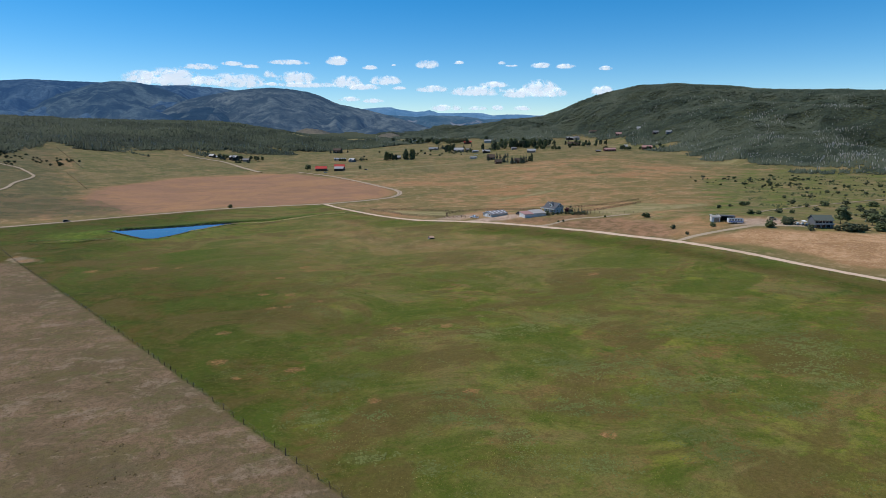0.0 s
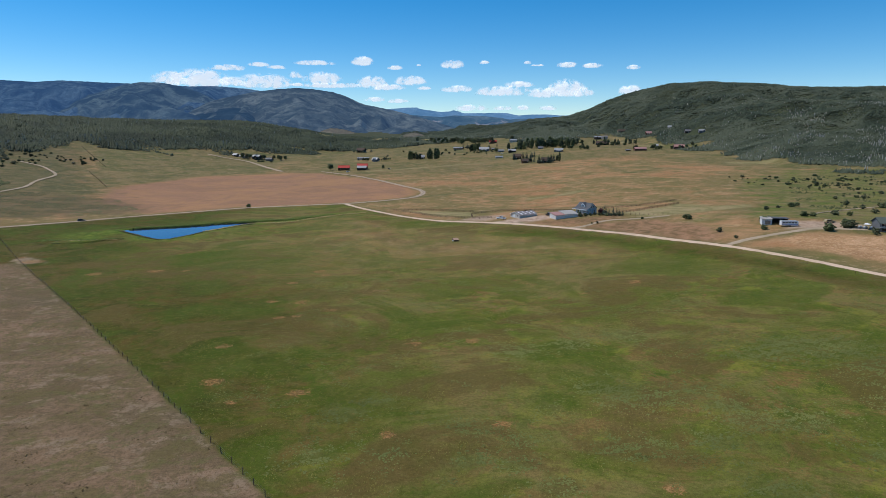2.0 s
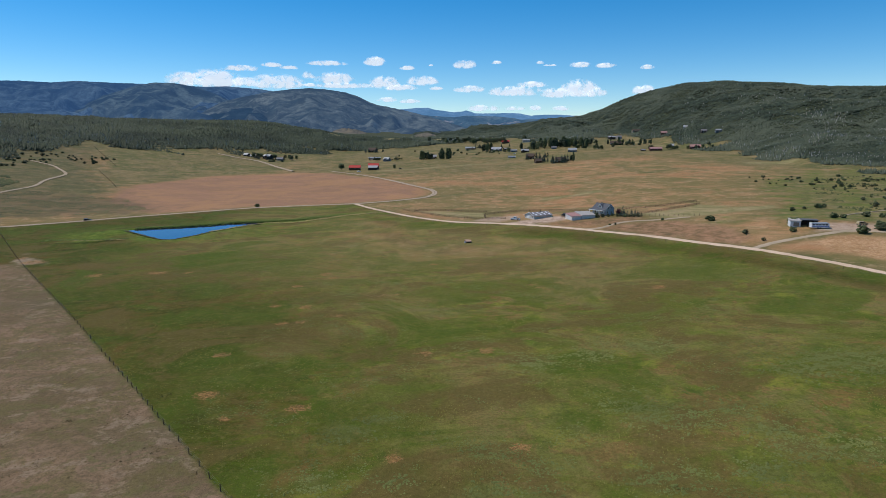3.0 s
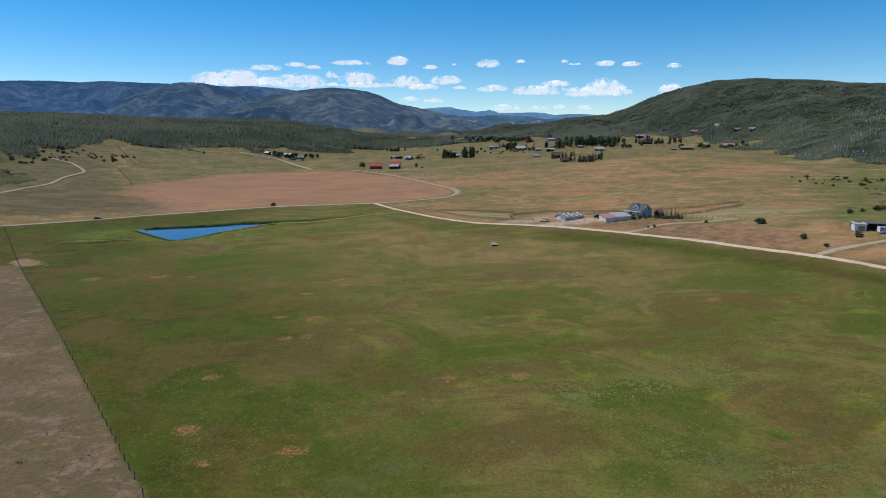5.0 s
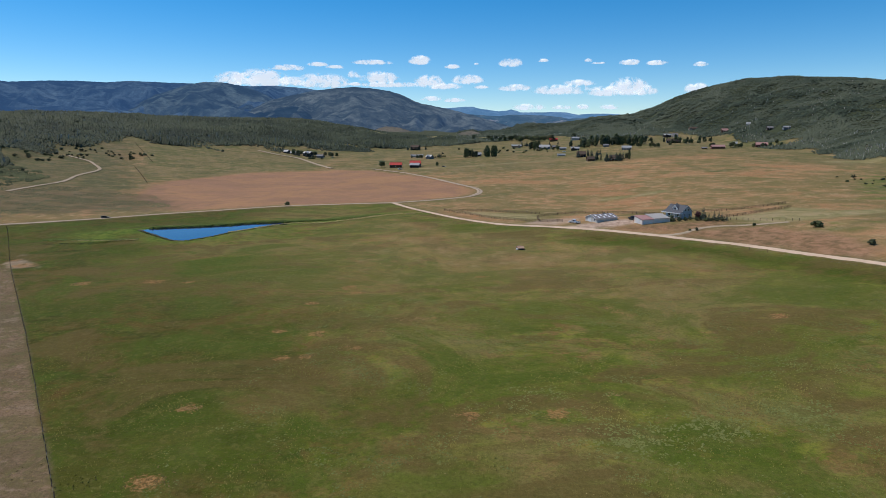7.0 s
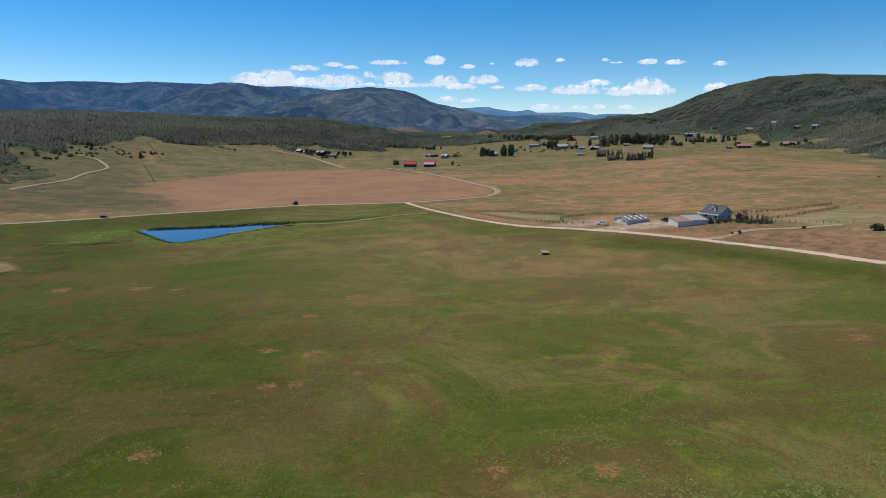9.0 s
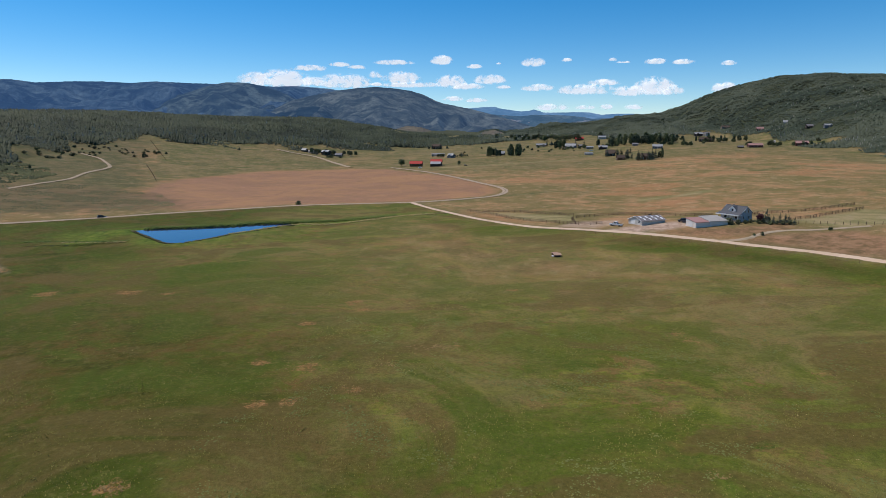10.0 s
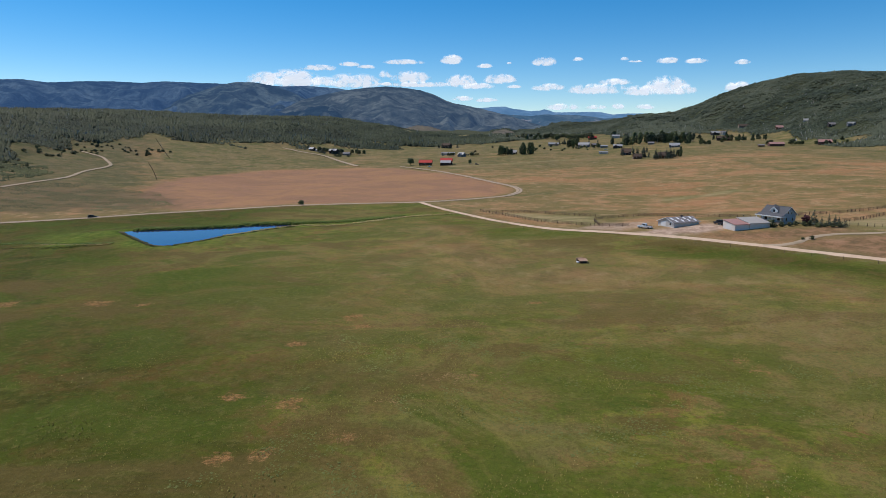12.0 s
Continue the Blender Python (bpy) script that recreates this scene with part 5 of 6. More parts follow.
def lean_to(parent, x0, x1, y0, y1, front, back, wall_mat, roof_mat):
    def outline(lo, t):
        return [(y0, front + lo), (y1, back + lo), (y1, back + lo + t), (y0, front + lo + t)]
    bm = prism(bmesh.new(), [(y0, -0.8), (y1, -0.8), (y1, back), (y0, front)], x0, x1)
    bm.transform(Matrix(((0, 1, 0, 0), (1, 0, 0, 0), (0, 0, 1, 0), (0, 0, 0, 1))))
    bmesh.ops.recalc_face_normals(bm, faces=bm.faces[:])
    wall = part("wall", bm, wall_mat, parent)
    s = (back - front) / (y1 - y0)
    bm = prism(bmesh.new(), [(y0 - 0.4, front - 0.4 * s + 0.02), (y1 + 0.3, back + 0.3 * s + 0.02), (y1 + 0.3, back + 0.3 * s + 0.2), (y0 - 0.4, front - 0.4 * s + 0.2)], x0 - 0.3, x1 + 0.3)
    bm.transform(Matrix(((0, 1, 0, 0), (1, 0, 0, 0), (0, 0, 1, 0), (0, 0, 0, 1))))
    bmesh.ops.recalc_face_normals(bm, faces=bm.faces[:])
    return wall, part("roof", bm, roof_mat, parent)


lean_to(ws, -9.2, -2.0, -3.6, 3.6, 2.2, 3.3, W_PALE, R_PINK)
lean_to(ws, -1.6, 8.8, -3.6, 4.2, 2.5, 3.8, W_PALE, R_TAN)
part("fascia", boxes((-2.02, -1.6, -3.95, -3.55, 2.05, 2.7)), M_TRIM, ws)
part("roller_door", boxes((-9.28, -9.2, -1.4, 1.6, 0.0, 2.0)), W_WHITE, ws)

# low barn with roof lights
bn = thing("barn", 32.6, 384.0, 33.5 - 90, "low grey barn with rows of white skylight panels", "barn", sink=0.3)
bn.scale = (0.86, 0.84, 0.88)
BW, BL, BWALL, BRIDGE = 9.8, 15.0, 2.0, 3.8
_w, _roof = gabled(bn, BW, BL, BWALL, BRIDGE, W_BARN, R_GREY, 0.5, 0.16)
_pitch = math.atan2(BRIDGE - BWALL, BW / 2)
for _side in (-1, 1):
    for _k in range(4):
        for _row in (0.30, 0.72):
            _s = part("skylight", boxes((-0.95, 0.95, -0.5, 0.5, -0.02, 0.05)), M_SKYLIGHT, _roof)
            _s.matrix_local = pose(_side * BW / 2 * (_row + 0.02), -BL / 2 + 1.7 + _k * 3.7 + (0.9 if _row > 0.5 else 0), BRIDGE + 0.21 - _row * (BRIDGE - BWALL), 0, math.degrees(_pitch) * _side, 0)
part("cupola", prism(bmesh.new(), [(-0.5, 3.7), (0.5, 3.7), (0.5, 4.2), (0, 4.6), (-0.5, 4.2)], 1.2, 2.2), W_DARK, _roof)
part("barge_board", prism(bmesh.new(), [(-5.4, 1.78), (0, 3.75), (5.4, 1.78), (5.4, 2.02), (0, 4.02), (-5.4, 2.02)], -BL / 2 - 0.56, -BL / 2 - 0.5), M_TRIM, _roof)
part("barge_board", prism(bmesh.new(), [(-5.4, 1.78), (0, 3.75), (5.4, 1.78), (5.4, 2.02), (0, 4.02), (-5.4, 2.02)], BL / 2 + 0.5, BL / 2 + 0.56), M_TRIM, _roof)
door(bn, -1.5, -BL / 2, 2.6, 2.1, "y-", M_TRIM)
window(bn, 2.8, -BL / 2, 0.9, 1.0, 0.9, "y-")

# dark house under trees, and the open trailer shed
dk = thing("lodge", 178.1, 289.5, -6, "dark timber lodge with dull green roof and long balcony", "house", sink=0.3)
dk.scale = (0.64, 0.8, 0.78)
_w, _roof = gabled(dk, 8.5, 12.5, 5.0, 7.4, W_SLATE, R_GREEN, 0.8, 0.22)
for _o in (_w, _roof):
    _o.matrix_local = pose(0, 0, 0, 0, 0, 90)
part("balcony", boxes((-6.4, 6.4, -6.0, -4.27, 2.5, 2.7), (-6.4, 6.4, -6.0, -5.9, 2.7, 3.3)), W_GREY, dk)
for _x in (-5.6, -1.9, 1.9, 5.6):
    part("balcony_post", boxes((_x - 0.12, _x + 0.12, -5.95, -5.75, -0.5, 2.5)), W_DARK, dk)
for _x in (-4.6, -2.3, 0, 2.3, 4.6):
    window(dk, _x, -4.25, 3.1, 1.9, 1.3, "y-", 0.05)
for _x in (-3.5, 0, 3.5):
    window(dk, _x, -4.25, 0.4, 2.4, 1.7, "y-", 0.05)
sh = thing("open_shed", 139.5, 308.5, -14, "open-fronted shed with white side and dark roof", "shed", sink=0.2)
_w, _r = lean_to(sh, -4.6, -0.6, -2.6, 2.6, 2.5, 2.9, W_WHITE, R_TAN)
part("back_wall", boxes((-0.6, 6.0, 2.3, 2.5, -0.3, 2.9)), W_DARK, sh)
part("side_wall", boxes((5.85, 6.0, -2.4, 2.3, -0.3, 2.8)), W_DARK, sh)
_r = part("roof", boxes((-0.2, 6.4, -3.0, 2.8, 2.95, 3.12)), R_SLATE, sh)
for _x in (2.0, 5.7):
    part("post", boxes((_x - 0.1, _x + 0.1, -2.7, -2.5, -0.3, 2.95)), W_DARK, sh)
part("porch_arch", boxes((-3.4, -1.2, -2.68, -2.61, 0.1, 1.9)), W_TAN, sh)

# ---- far homes ----
far_home("farmhouse", -352.7, 1054, 70, 10, 17, 6.5, 9.5, W_DARK, R_TIN, "two-storey dark farmhouse with pale grey metal roof", chimney=True)
far_home("cabin", -330, 1046, 100, 8, 12, 3.4, 6, W_SLATE, R_GREY, "small grey outbuilding beside the far farmhouse", "cabin")
far_home("cabin", -396, 1074, 60, 8, 13, 3.6, 6.6, W_DARK, R_TIN, "dark cabin with bright tin roof below the wood", "cabin")
far_home("cabin", -383, 1068, 95, 7, 10, 3.2, 5.4, W_CREAM, R_TIN, "white cabin with tin roof below the wood", "cabin")
far_home("barn", -172.3, 882, 95, 11, 19, 4.5, 8.0, W_BROWN, R_RED, "brown barn with bright orange-red roof", "barn")
far_home("barn", -147, 886, 95, 12, 17, 6.0, 10.0, W_DARK, R_RED, "large dark barn with bright red roof", "barn")
_lt = thing("lean_to_shed", -146.0, 874, 4, "open lean-to with bright silver tin roof against the red barn", "shed")
lean_to(_lt, -6.2, 6.2, -3.5, 3.5, 3.2, 5.6, W_DARK, R_TIN)
far_home("stable", -178, 1079, 92, 7, 24, 3.4, 5.0, W_CREAM, R_TIN, "long low white stable with tin roof", "stable")
far_home("house", -150.6, 1036, 60, 9, 12, 4.0, 7.6, W_SLATE, R_TIN, "grey house with pale metal roof among trees")
far_home("house", -213, 1266, 80, 12, 20, 6.5, 11, W_DARK, R_BROWN, "dark timber house at the wood edge", chimney=True)
far_home("house", -79, 1068, 100, 9, 15, 4.2, 7.4, W_DARK, R_TIN, "low house with white roof between poplars")
far_home("house", -20, 1276, 95, 10, 22, 4.0, 6.5, W_TAN, R_TIN, "long tan house with pale roof")
far_home("house", 31, 1204, 75, 11, 22, 5.5, 9.5, W_SLATE, R_TIN, "two-storey grey house with white gable", chimney=True)
far_home("garage", 48, 1215, 110, 8, 10, 3.4, 5.6, W_DARK, R_GREY, "dark garage beside the grey house", "garage")
far_home("house", -62, 1547, 88, 11, 24, 5, 8.5, W_CREAM, R_TIN, "white house in a gap of the far trees")
far_home("cabin", -40, 1540, 95, 8, 12, 4, 6.5, W_TAN, R_GREY, "tan cabin in the far trees", "cabin")
far_home("house", 56, 1423, 92, 10, 20, 5, 8.5, W_BROWN, R_RED, "brown house with red roof before far woods")
far_home("barn", 100, 1407, 90, 10, 18, 5.5, 8.5, W_CREAM, R_TIN, "white metal barn before far woods", "barn")
far_home("house", 78, 1127, 85, 9, 16, 4, 7, W_DARK, R_TIN, "dark house with pale roof in a cluster")
far_home("shed", 60, 1160, 95, 7, 13, 3.2, 5, W_SLATE, R_TIN, "low grey shed with tin roof", "shed")
far_home("shed", 50, 1029, 92, 6, 14, 2.8, 4.2, W_CREAM, R_TIN, "low white shed in open meadow", "shed")
far_home("house", 75.3, 982, 80, 10, 15, 5.5, 10, W_DARK, R_BROWN, "tall dark brown house with steep roof", chimney=True)
far_home("cabin", 79.9, 902, 100, 8, 11, 4, 7.5, W_BROWN, R_BROWN, "brown log cabin on dry meadow", "cabin")
far_home("house", 107.8, 885, 85, 9, 16, 5, 8.5, W_BROWN, R_BROWN, "brown log house between dark trees", chimney=True)
far_home("shed", 131, 1157, 90, 7, 11, 3.4, 5.4, W_SLATE, R_GREY, "grey shed at the grove edge", "shed")
far_home("house", 151, 1070, 80, 9, 17, 4.2, 7.4, W_SLATE, R_TIN, "grey house with pale roof by the grove")
far_home("cabin", 101, 1220, 60, 8, 10, 4.5, 8, W_CREAM, R_TIN, "small white gabled house before the grove", "cabin")
far_home("house", 284, 1411, 95, 10, 18, 6, 9, W_DARK, R_TIN, "dark hillside house with bright roof")
far_home("house", 300, 1415, 100, 9, 14, 6, 9.5, W_CREAM, R_GREY, "white hillside house beside a dark one")
far_home("house", 253.5, 1216, 85, 12, 28, 5, 9, W_DARK, R_BROWN, "long dark timber house below the hillside", chimney=True)
far_home("barn", 282, 1060, 92, 11, 23, 4, 7, W_RED, R_PINK, "long reddish barn with faded roof", "barn")
far_home("house", 356, 1094, 80, 11, 20, 5, 9, W_RED, R_PINK, "red-brown house with pinkish roof at the hill foot")
far_home("shed", 259.6, 1048, 90, 6, 9, 2.6, 4, W_BROWN, R_GREY, "small brown shed in the meadow", "shed")
far_home("cabin", 332, 1141, 70, 7, 8, 4, 7, W_CREAM, R_TIN, "small white cabin among hillside trees", "cabin")
far_home("house", 411, 1218, 95, 7, 12, 4, 6.5, W_DARK, R_GREY, "dark house among hillside trees")
far_home("house", 424.9, 1184, 90, 7, 13, 4, 6.5, W_SLATE, R_TIN, "grey house with pale roof among hillside trees")
far_home("house", 411, 1324, 70, 6, 9, 5, 8, W_CREAM, R_TIN, "tall white house high on the hillside")
far_home("house", 355, 1490, 90, 10, 22, 5, 8, W_TAN, R_BROWN, "tan house high on the hillside")
far_home("house", 371, 1330, 90, 9, 14, 4.5, 8, W_BROWN, R_PINK, "brown house with reddish roof on the hillside")


# ---- vehicles ----
P_WHITE = plain("white_paint", (0.75, 0.75, 0.75), 0.3, 0, 4, 0.06, (0.3, 0.25, 0.2), 0.15)
P_DARK = plain("dark_paint", (0.03, 0.032, 0.038), 0.3, 0.1, 4, 0.06, (0.12, 0.1, 0.08), 0.15)
P_SAND = plain("sand_paint", (0.42, 0.33, 0.18), 0.4, 0, 4, 0.06)
P_BLUE = plain("blue_stripe_paint", (0.10, 0.16, 0.42), 0.35, 0, 4, 0.06)


def wheel(parent, x, y, r):
    w = new("wheel")
    w.parent = parent
    w.matrix_local = pose(x, y, r)
    bm = bmesh.new()
    bmesh.ops.create_cone(bm, segments=14, radius1=r, radius2=r, depth=0.26, cap_ends=True, matrix=pose(0, 0, 0, 90, 0, 0))
    part("tyre", bm, M_RUBBER, w)
    bm = bmesh.new()
    bmesh.ops.create_cone(bm, segments=10, radius1=r * 0.55, radius2=r * 0.55, depth=0.30, cap_ends=True, matrix=pose(0, 0, 0, 90, 0, 0))
    part("rim", bm, M_RIM, w)


def along(outline, half):
    """A side outline in x, z drawn across y."""
    return prism(bmesh.new(), outline, -half, half)


def vehicle(name, x, y, turn, paint, label, kind, category):
    ob = thing(name, x, y, turn, label, category)
    if kind == "pickup":
        part("body", along([(-2.7, 0.5), (2.7, 0.5), (2.75, 0.95), (1.4, 1.1), (-2.7, 1.1)], 0.95), paint, ob)
        part("cab", along([(-0.6, 1.1), (1.3, 1.1), (0.6, 1.85), (-0.45, 1.85)], 0.86), paint, ob)
        part("windscreen", along([(0.68, 1.84), (1.36, 1.14), (1.42, 1.14), (0.74, 1.86)], 0.78), M_GLASS, ob)
        part("side_window", boxes((-0.4, 0.6, -0.89, -0.86, 1.25, 1.7)), M_GLASS, ob)
        part("side_window", boxes((-0.4, 0.6, 0.86, 0.89, 1.25, 1.7)), M_GLASS, ob)
        part("cargo_bed", boxes((-2.5, -0.7, -0.8, 0.8, 1.08, 1.13)), M_RUBBER, ob)
        axles = (-1.75, 1.75)
    else:
        part("body", along([(-2.2, 0.4), (2.2, 0.4), (2.25, 0.8), (1.2, 1.0), (-2.2, 1.02)], 0.88), paint, ob)
        part("cab", along([(-2.1, 1.0), (1.1, 1.0), (0.4, 1.62), (-1.8, 1.66)], 0.78), paint, ob)
        part("windscreen", along([(0.46, 1.6), (1.14, 1.02), (1.2, 1.02), (0.52, 1.62)], 0.7), M_GLASS, ob)
        part("side_window", boxes((-1.7, 0.4, -0.81, -0.78, 1.1, 1.5)), M_GLASS, ob)
        part("side_window", boxes((-1.7, 0.4, 0.78, 0.81, 1.1, 1.5)), M_GLASS, ob)
        axles = (-1.4, 1.4)
    for ax in axles:
        for s in (-0.85, 0.85):
            wheel(ob, ax, s, 0.38)
    part("bumper", boxes((2.2 if kind != "pickup" else 2.7, 2.85, -0.85, 0.85, 0.45, 0.65), bevel=0.03), M_RIM, ob)
    for s in (-0.7, 0.7):
        part("headlight", boxes((2.2 if kind != "pickup" else 2.7, 2.3 if kind != "pickup" else 2.79, s - 0.15, s + 0.15, 0.7, 0.85)), M_SKYLIGHT, ob)
    return ob


vehicle("pickup_truck", 19.3, 378.8, 150, P_WHITE, "white pickup truck parked beside the low barn", "pickup", "truck")
vehicle("car", -259, 422, 44, P_DARK, "dark car on the gravel county road", "car", "car")
vehicle("off_road_car", 163.5, 305.5, 10, P_SAND, "sand-coloured off-road car parked in the dirt yard", "car", "car")
vehicle("car", -160, 846, 20, P_WHITE, "white car near the red barns", "car", "car")
vehicle("car", -108, 873, 5, P_DARK, "dark car parked on far meadow drive", "car", "car")
vehicle("pickup_truck", 58.5, 1104, 0, P_WHITE, "white pickup truck among far houses", "pickup", "truck")
vehicle("pickup_truck", 47.2, 381.5, 115, P_DARK, "dark pickup truck at the workshop door", "pickup", "truck")
# horse trailer
tr = thing("horse_trailer", 143.2, 300.6, -3, "white horse trailer with blue side windows", "trailer")
part("body", along([(-3.6, 0.55), (3.4, 0.55), (3.6, 1.3), (3.3, 2.5), (-3.6, 2.5)], 1.1), P_WHITE, tr)
part("roof", along([(-3.65, 2.5), (3.35, 2.5), (3.2, 2.62), (-3.55, 2.62)], 1.05), R_TIN, tr)
for _x in (-2.8, -1.5, -0.2, 1.1, 2.4):
    part("window", boxes((_x - 0.42, _x + 0.42, -1.14, -1.1, 1.55, 2.15)), M_GLASS, tr)
part("stripe", boxes((-3.5, 3.4, -1.13, -1.1, 0.95, 1.25)), P_BLUE, tr)
part("hitch", boxes((3.4, 5.0, -0.08, 0.08, 0.5, 0.66)), M_RIM, tr)
for _x in (-1.0, 0.1):
    for _s in (-1.0, 1.0):
        wheel(tr, _x, _s, 0.38)
# clutter on the lodge terrace
pt = thing("patio_umbrella", 171.5, 291.5, 0, "open white patio umbrella on the lodge terrace", "umbrella")
part("pole", tube(bmesh.new(), (0, 0, 0), (0, 0, 2.5), 0.05, 0.05), M_RIM, pt)
_bm = bmesh.new()
bmesh.ops.create_cone(_bm, segments=8, radius1=1.5, radius2=0.05, depth=0.6, cap_ends=True, matrix=pose(0, 0, 2.45))
part("canopy", _bm, M_TRIM, pt)
for _k, _x in enumerate((168.8, 170.6, 172.8)):
    _c = thing("crate_stack", _x, 291.6 - 0.5 * _k, 20 * _k, "stack of grey and white crates beside the lodge", "crates", "crates by the lodge")
    part("crate", boxes((-0.8, 0.8, -0.6, 0.6, 0, 0.9), bevel=0.04), W_SLATE, _c)
    part("crate", boxes((-0.6, 0.5, -0.4, 0.4, 0.904, 1.5), bevel=0.04), W_WHITE, _c)

# old field shed in the pasture
fs = thing("field_shed", -6.6, 327.0, 14, "small weathered pump shed with white tank in the pasture", "shed")
fs.scale = (0.72, 0.72, 0.72)
lean_to(fs, -0.9, 2.3, -1.1, 1.1, 1.0, 1.5, W_BROWN, R_RUST)
# Dark sheet on the solid wall, standing in for the shade of an opening.
part("opening", boxes((-0.3, 1.9, -1.13, -1.1, 0.1, 1.0)), W_DARK, fs)
_bm = bmesh.new()
bmesh.ops.create_cone(_bm, segments=16, radius1=0.42, radius2=0.42, depth=1.3, cap_ends=True, matrix=pose(-1.5, -0.1, 0.44, 90, 0, 20))
part("tank", _bm, M_TRIM, fs, "white water tank on its side")
part("loose_board", boxes((-2.3, 0.2, 0.3, 0.7, 1.28, 1.36)), W_TAN, fs)
part("board_stack", boxes((-1.5, 1.2, 1.2, 2.6, -0.1, 1.75), bevel=0.06), W_BROWN, fs)
part("tin_sheet", boxes((-1.7, 1.4, 1.1, 2.7, 1.752, 1.80)), R_RUST, fs)

# ---- plants by hand ----
for _x, _y, _s, _w in ((166.7, 372.4, 1.2, 1), (179.1, 384.5, 0.9, 1.2), (190.1, 391.3, 1.4, 1), (194.9, 394.6, 1.2, 0.9), (163.6, 327.4, 1.25, 1), (167.9, 327.4, 0.95, 1.2), (184.1, 337, 1.4, 1.25), (190.8, 336.2, 1.1, 1),
                       (226, 399.2, 1.5, 1.1), (224, 379.8, 1.2, 1), (239.1, 385.9, 1.6, 1.3), (255.7, 391.4, 1.5, 1.2), (258.1, 434.3, 1.1, 1.4), (154.4, 289.6, 1.6, 1.05), (131.3, 297.9, 1.1, 1)):
    grow("bush", _x, _y, 0.78 * _s, _w, "scrub oak on the eastern slope")
for _x, _y, _s, _w in ((137.6, 311.5, 1.7, 1.2), (166.5, 296.2, 1.7, 1.3), (169.7, 282.8, 1.15, 1), (184.6, 279.6, 1.7, 1.25), (189, 278.6, 1.6, 1.3), (266.5, 382, 1.6, 1.5), (233.4, 335.3, 1.8, 1.3), (213.5, 300.4, 1.9, 1.2),
                       (201.8, 281, 1.8, 1.2), (242.2, 356.9, 1.3, 1.2), (238.7, 432.2, 1.2, 1), (113.5, 302.3, 1.15, 0.9), (113.4, 342.5, 1.3, 1.3), (115, 288, 0.6, 1.2), (-169.5, 491.5, 1.3, 1)):
    grow("bush", _x, _y, 0.78 * _s, _w, "scrub oak on the eastern slope" if _x > 0 else "")
for _x, _y, _s, _w in ((193.5, 298.5, 1.05, 0.85), (197.5, 300, 0.8, 0.9), (213, 309, 0.7, 1.1), (208, 297, 0.75, 1.1), (219, 304, 0.85, 1.0), (202, 283, 0.55, 1.2), (226, 312, 0.8, 1.1), (212, 288, 0.6, 1.2)):
    grow("tree", _x, _y, _s, _w, "shade trees round the lodge")
for _x, _y, _s, _w in ((181.5, 281.5, 1.0, 1.2), (186, 280.8, 1.15, 1.2), (190.5, 281, 1.0, 1.3), (195, 283, 1.1, 1.2), (168.5, 280.5, 0.8, 0.9), (166.5, 294, 1.2, 1.2), (163.5, 293.2, 0.9, 1.1)):
    grow("bush", _x, _y, _s, _w, "dense shrubs round the lodge")
grow("tree", -191.8, 884.4, 1.15, 1.2)
grow("tree", -117.2, 879, 0.8, 0.9)
# farmhouse garden
grow("purple", 76.0, 377.6, 0.85)
grow("conifer", 78.2, 376.4, 0.9, 0.9)
for _x, _y, _s in ((80.2, 374.6, 0.5), (82.3, 374.0, 0.6), (84.2, 373.6, 0.58), (87.5, 372.8, 0.4), (85.8, 374.4, 0.52)):
    grow("conifer", _x, _y, _s, 1.0, "garden spruces")
for _x, _y, _s in ((63.3, 375.2, 1.2), (67.0, 374.8, 0.9), (70.2, 376.3, 0.75), (72.8, 378.2, 0.75), (75.2, 376.6, 0.8), (64.4, 374.0, 0.7), (78.6, 373.4, 0.6), (94, 357, 0.5), (66, 351.5, 0.4), (69, 352, 0.5), (81.2, 373.6, 0.7), (83.3, 373.0, 0.75), (85.6, 372.4, 0.7), (79.6, 375.0, 0.65), (77.4, 377.0, 0.7)):
    grow("bush", _x, _y, _s, 0.85, "garden shrubs round the farmhouse")
_rv = random.Random(11)


def grove(kind, cx, cy, rx, ry, n, s0, s1, group, wide=1.0):
    for _ in range(n):
        grow(kind, cx + _rv.uniform(-rx, rx), cy + _rv.uniform(-ry, ry), _rv.uniform(s0, s1), wide, group)


# groves in the valley
grove("conifer", -350, 1046, 24, 6, 14, 0.7, 1.1, "trees round the far farmhouse", 1.1)
grove("poplar", -88, 1050, 9, 8, 9, 0.9, 1.25, "poplars round the valley house", 1.2)
grove("poplar", -56, 1052, 11, 6, 11, 1.1, 1.5, "poplars round the valley house", 1.2)
grow("conifer", -97, 1048, 1.3)
grove("conifer", 66, 975, 5, 8, 3, 1.0, 1.5, "spruces by the brown houses")
grove("conifer", 92, 903, 6, 6, 4, 1.0, 1.5, "spruces by the brown houses")
grove("conifer", 108, 878, 12, 5, 11, 1.1, 1.6, "spruces by the brown houses", 1.1)
grove("poplar", 125, 888, 4, 4, 3, 0.8, 1.1, "spruces by the brown houses")
grove("poplar", 8, 1225, 14, 10, 13, 0.8, 1.3, "windbreak by the grey house")
grove("poplar", 135, 1195, 62, 22, 44, 1.0, 1.6, "aspen grove in the valley", 1.4)
grove("tree", 180, 1230, 40, 25, 22, 0.9, 1.4, "aspen grove in the valley")
grove("conifer", -160, 1060, 30, 14, 8, 0.5, 1.0, "trees round the far stable")
grove("tree", -150, 1046, 22, 8, 10, 0.4, 0.8, "trees round the far stable")
grove("conifer", -205, 1256, 22, 8, 6, 0.8, 1.3, "trees by the dark house")
grove("tree", -55, 1530, 70, 15, 16, 1.0, 1.6, "trees along the far lane")
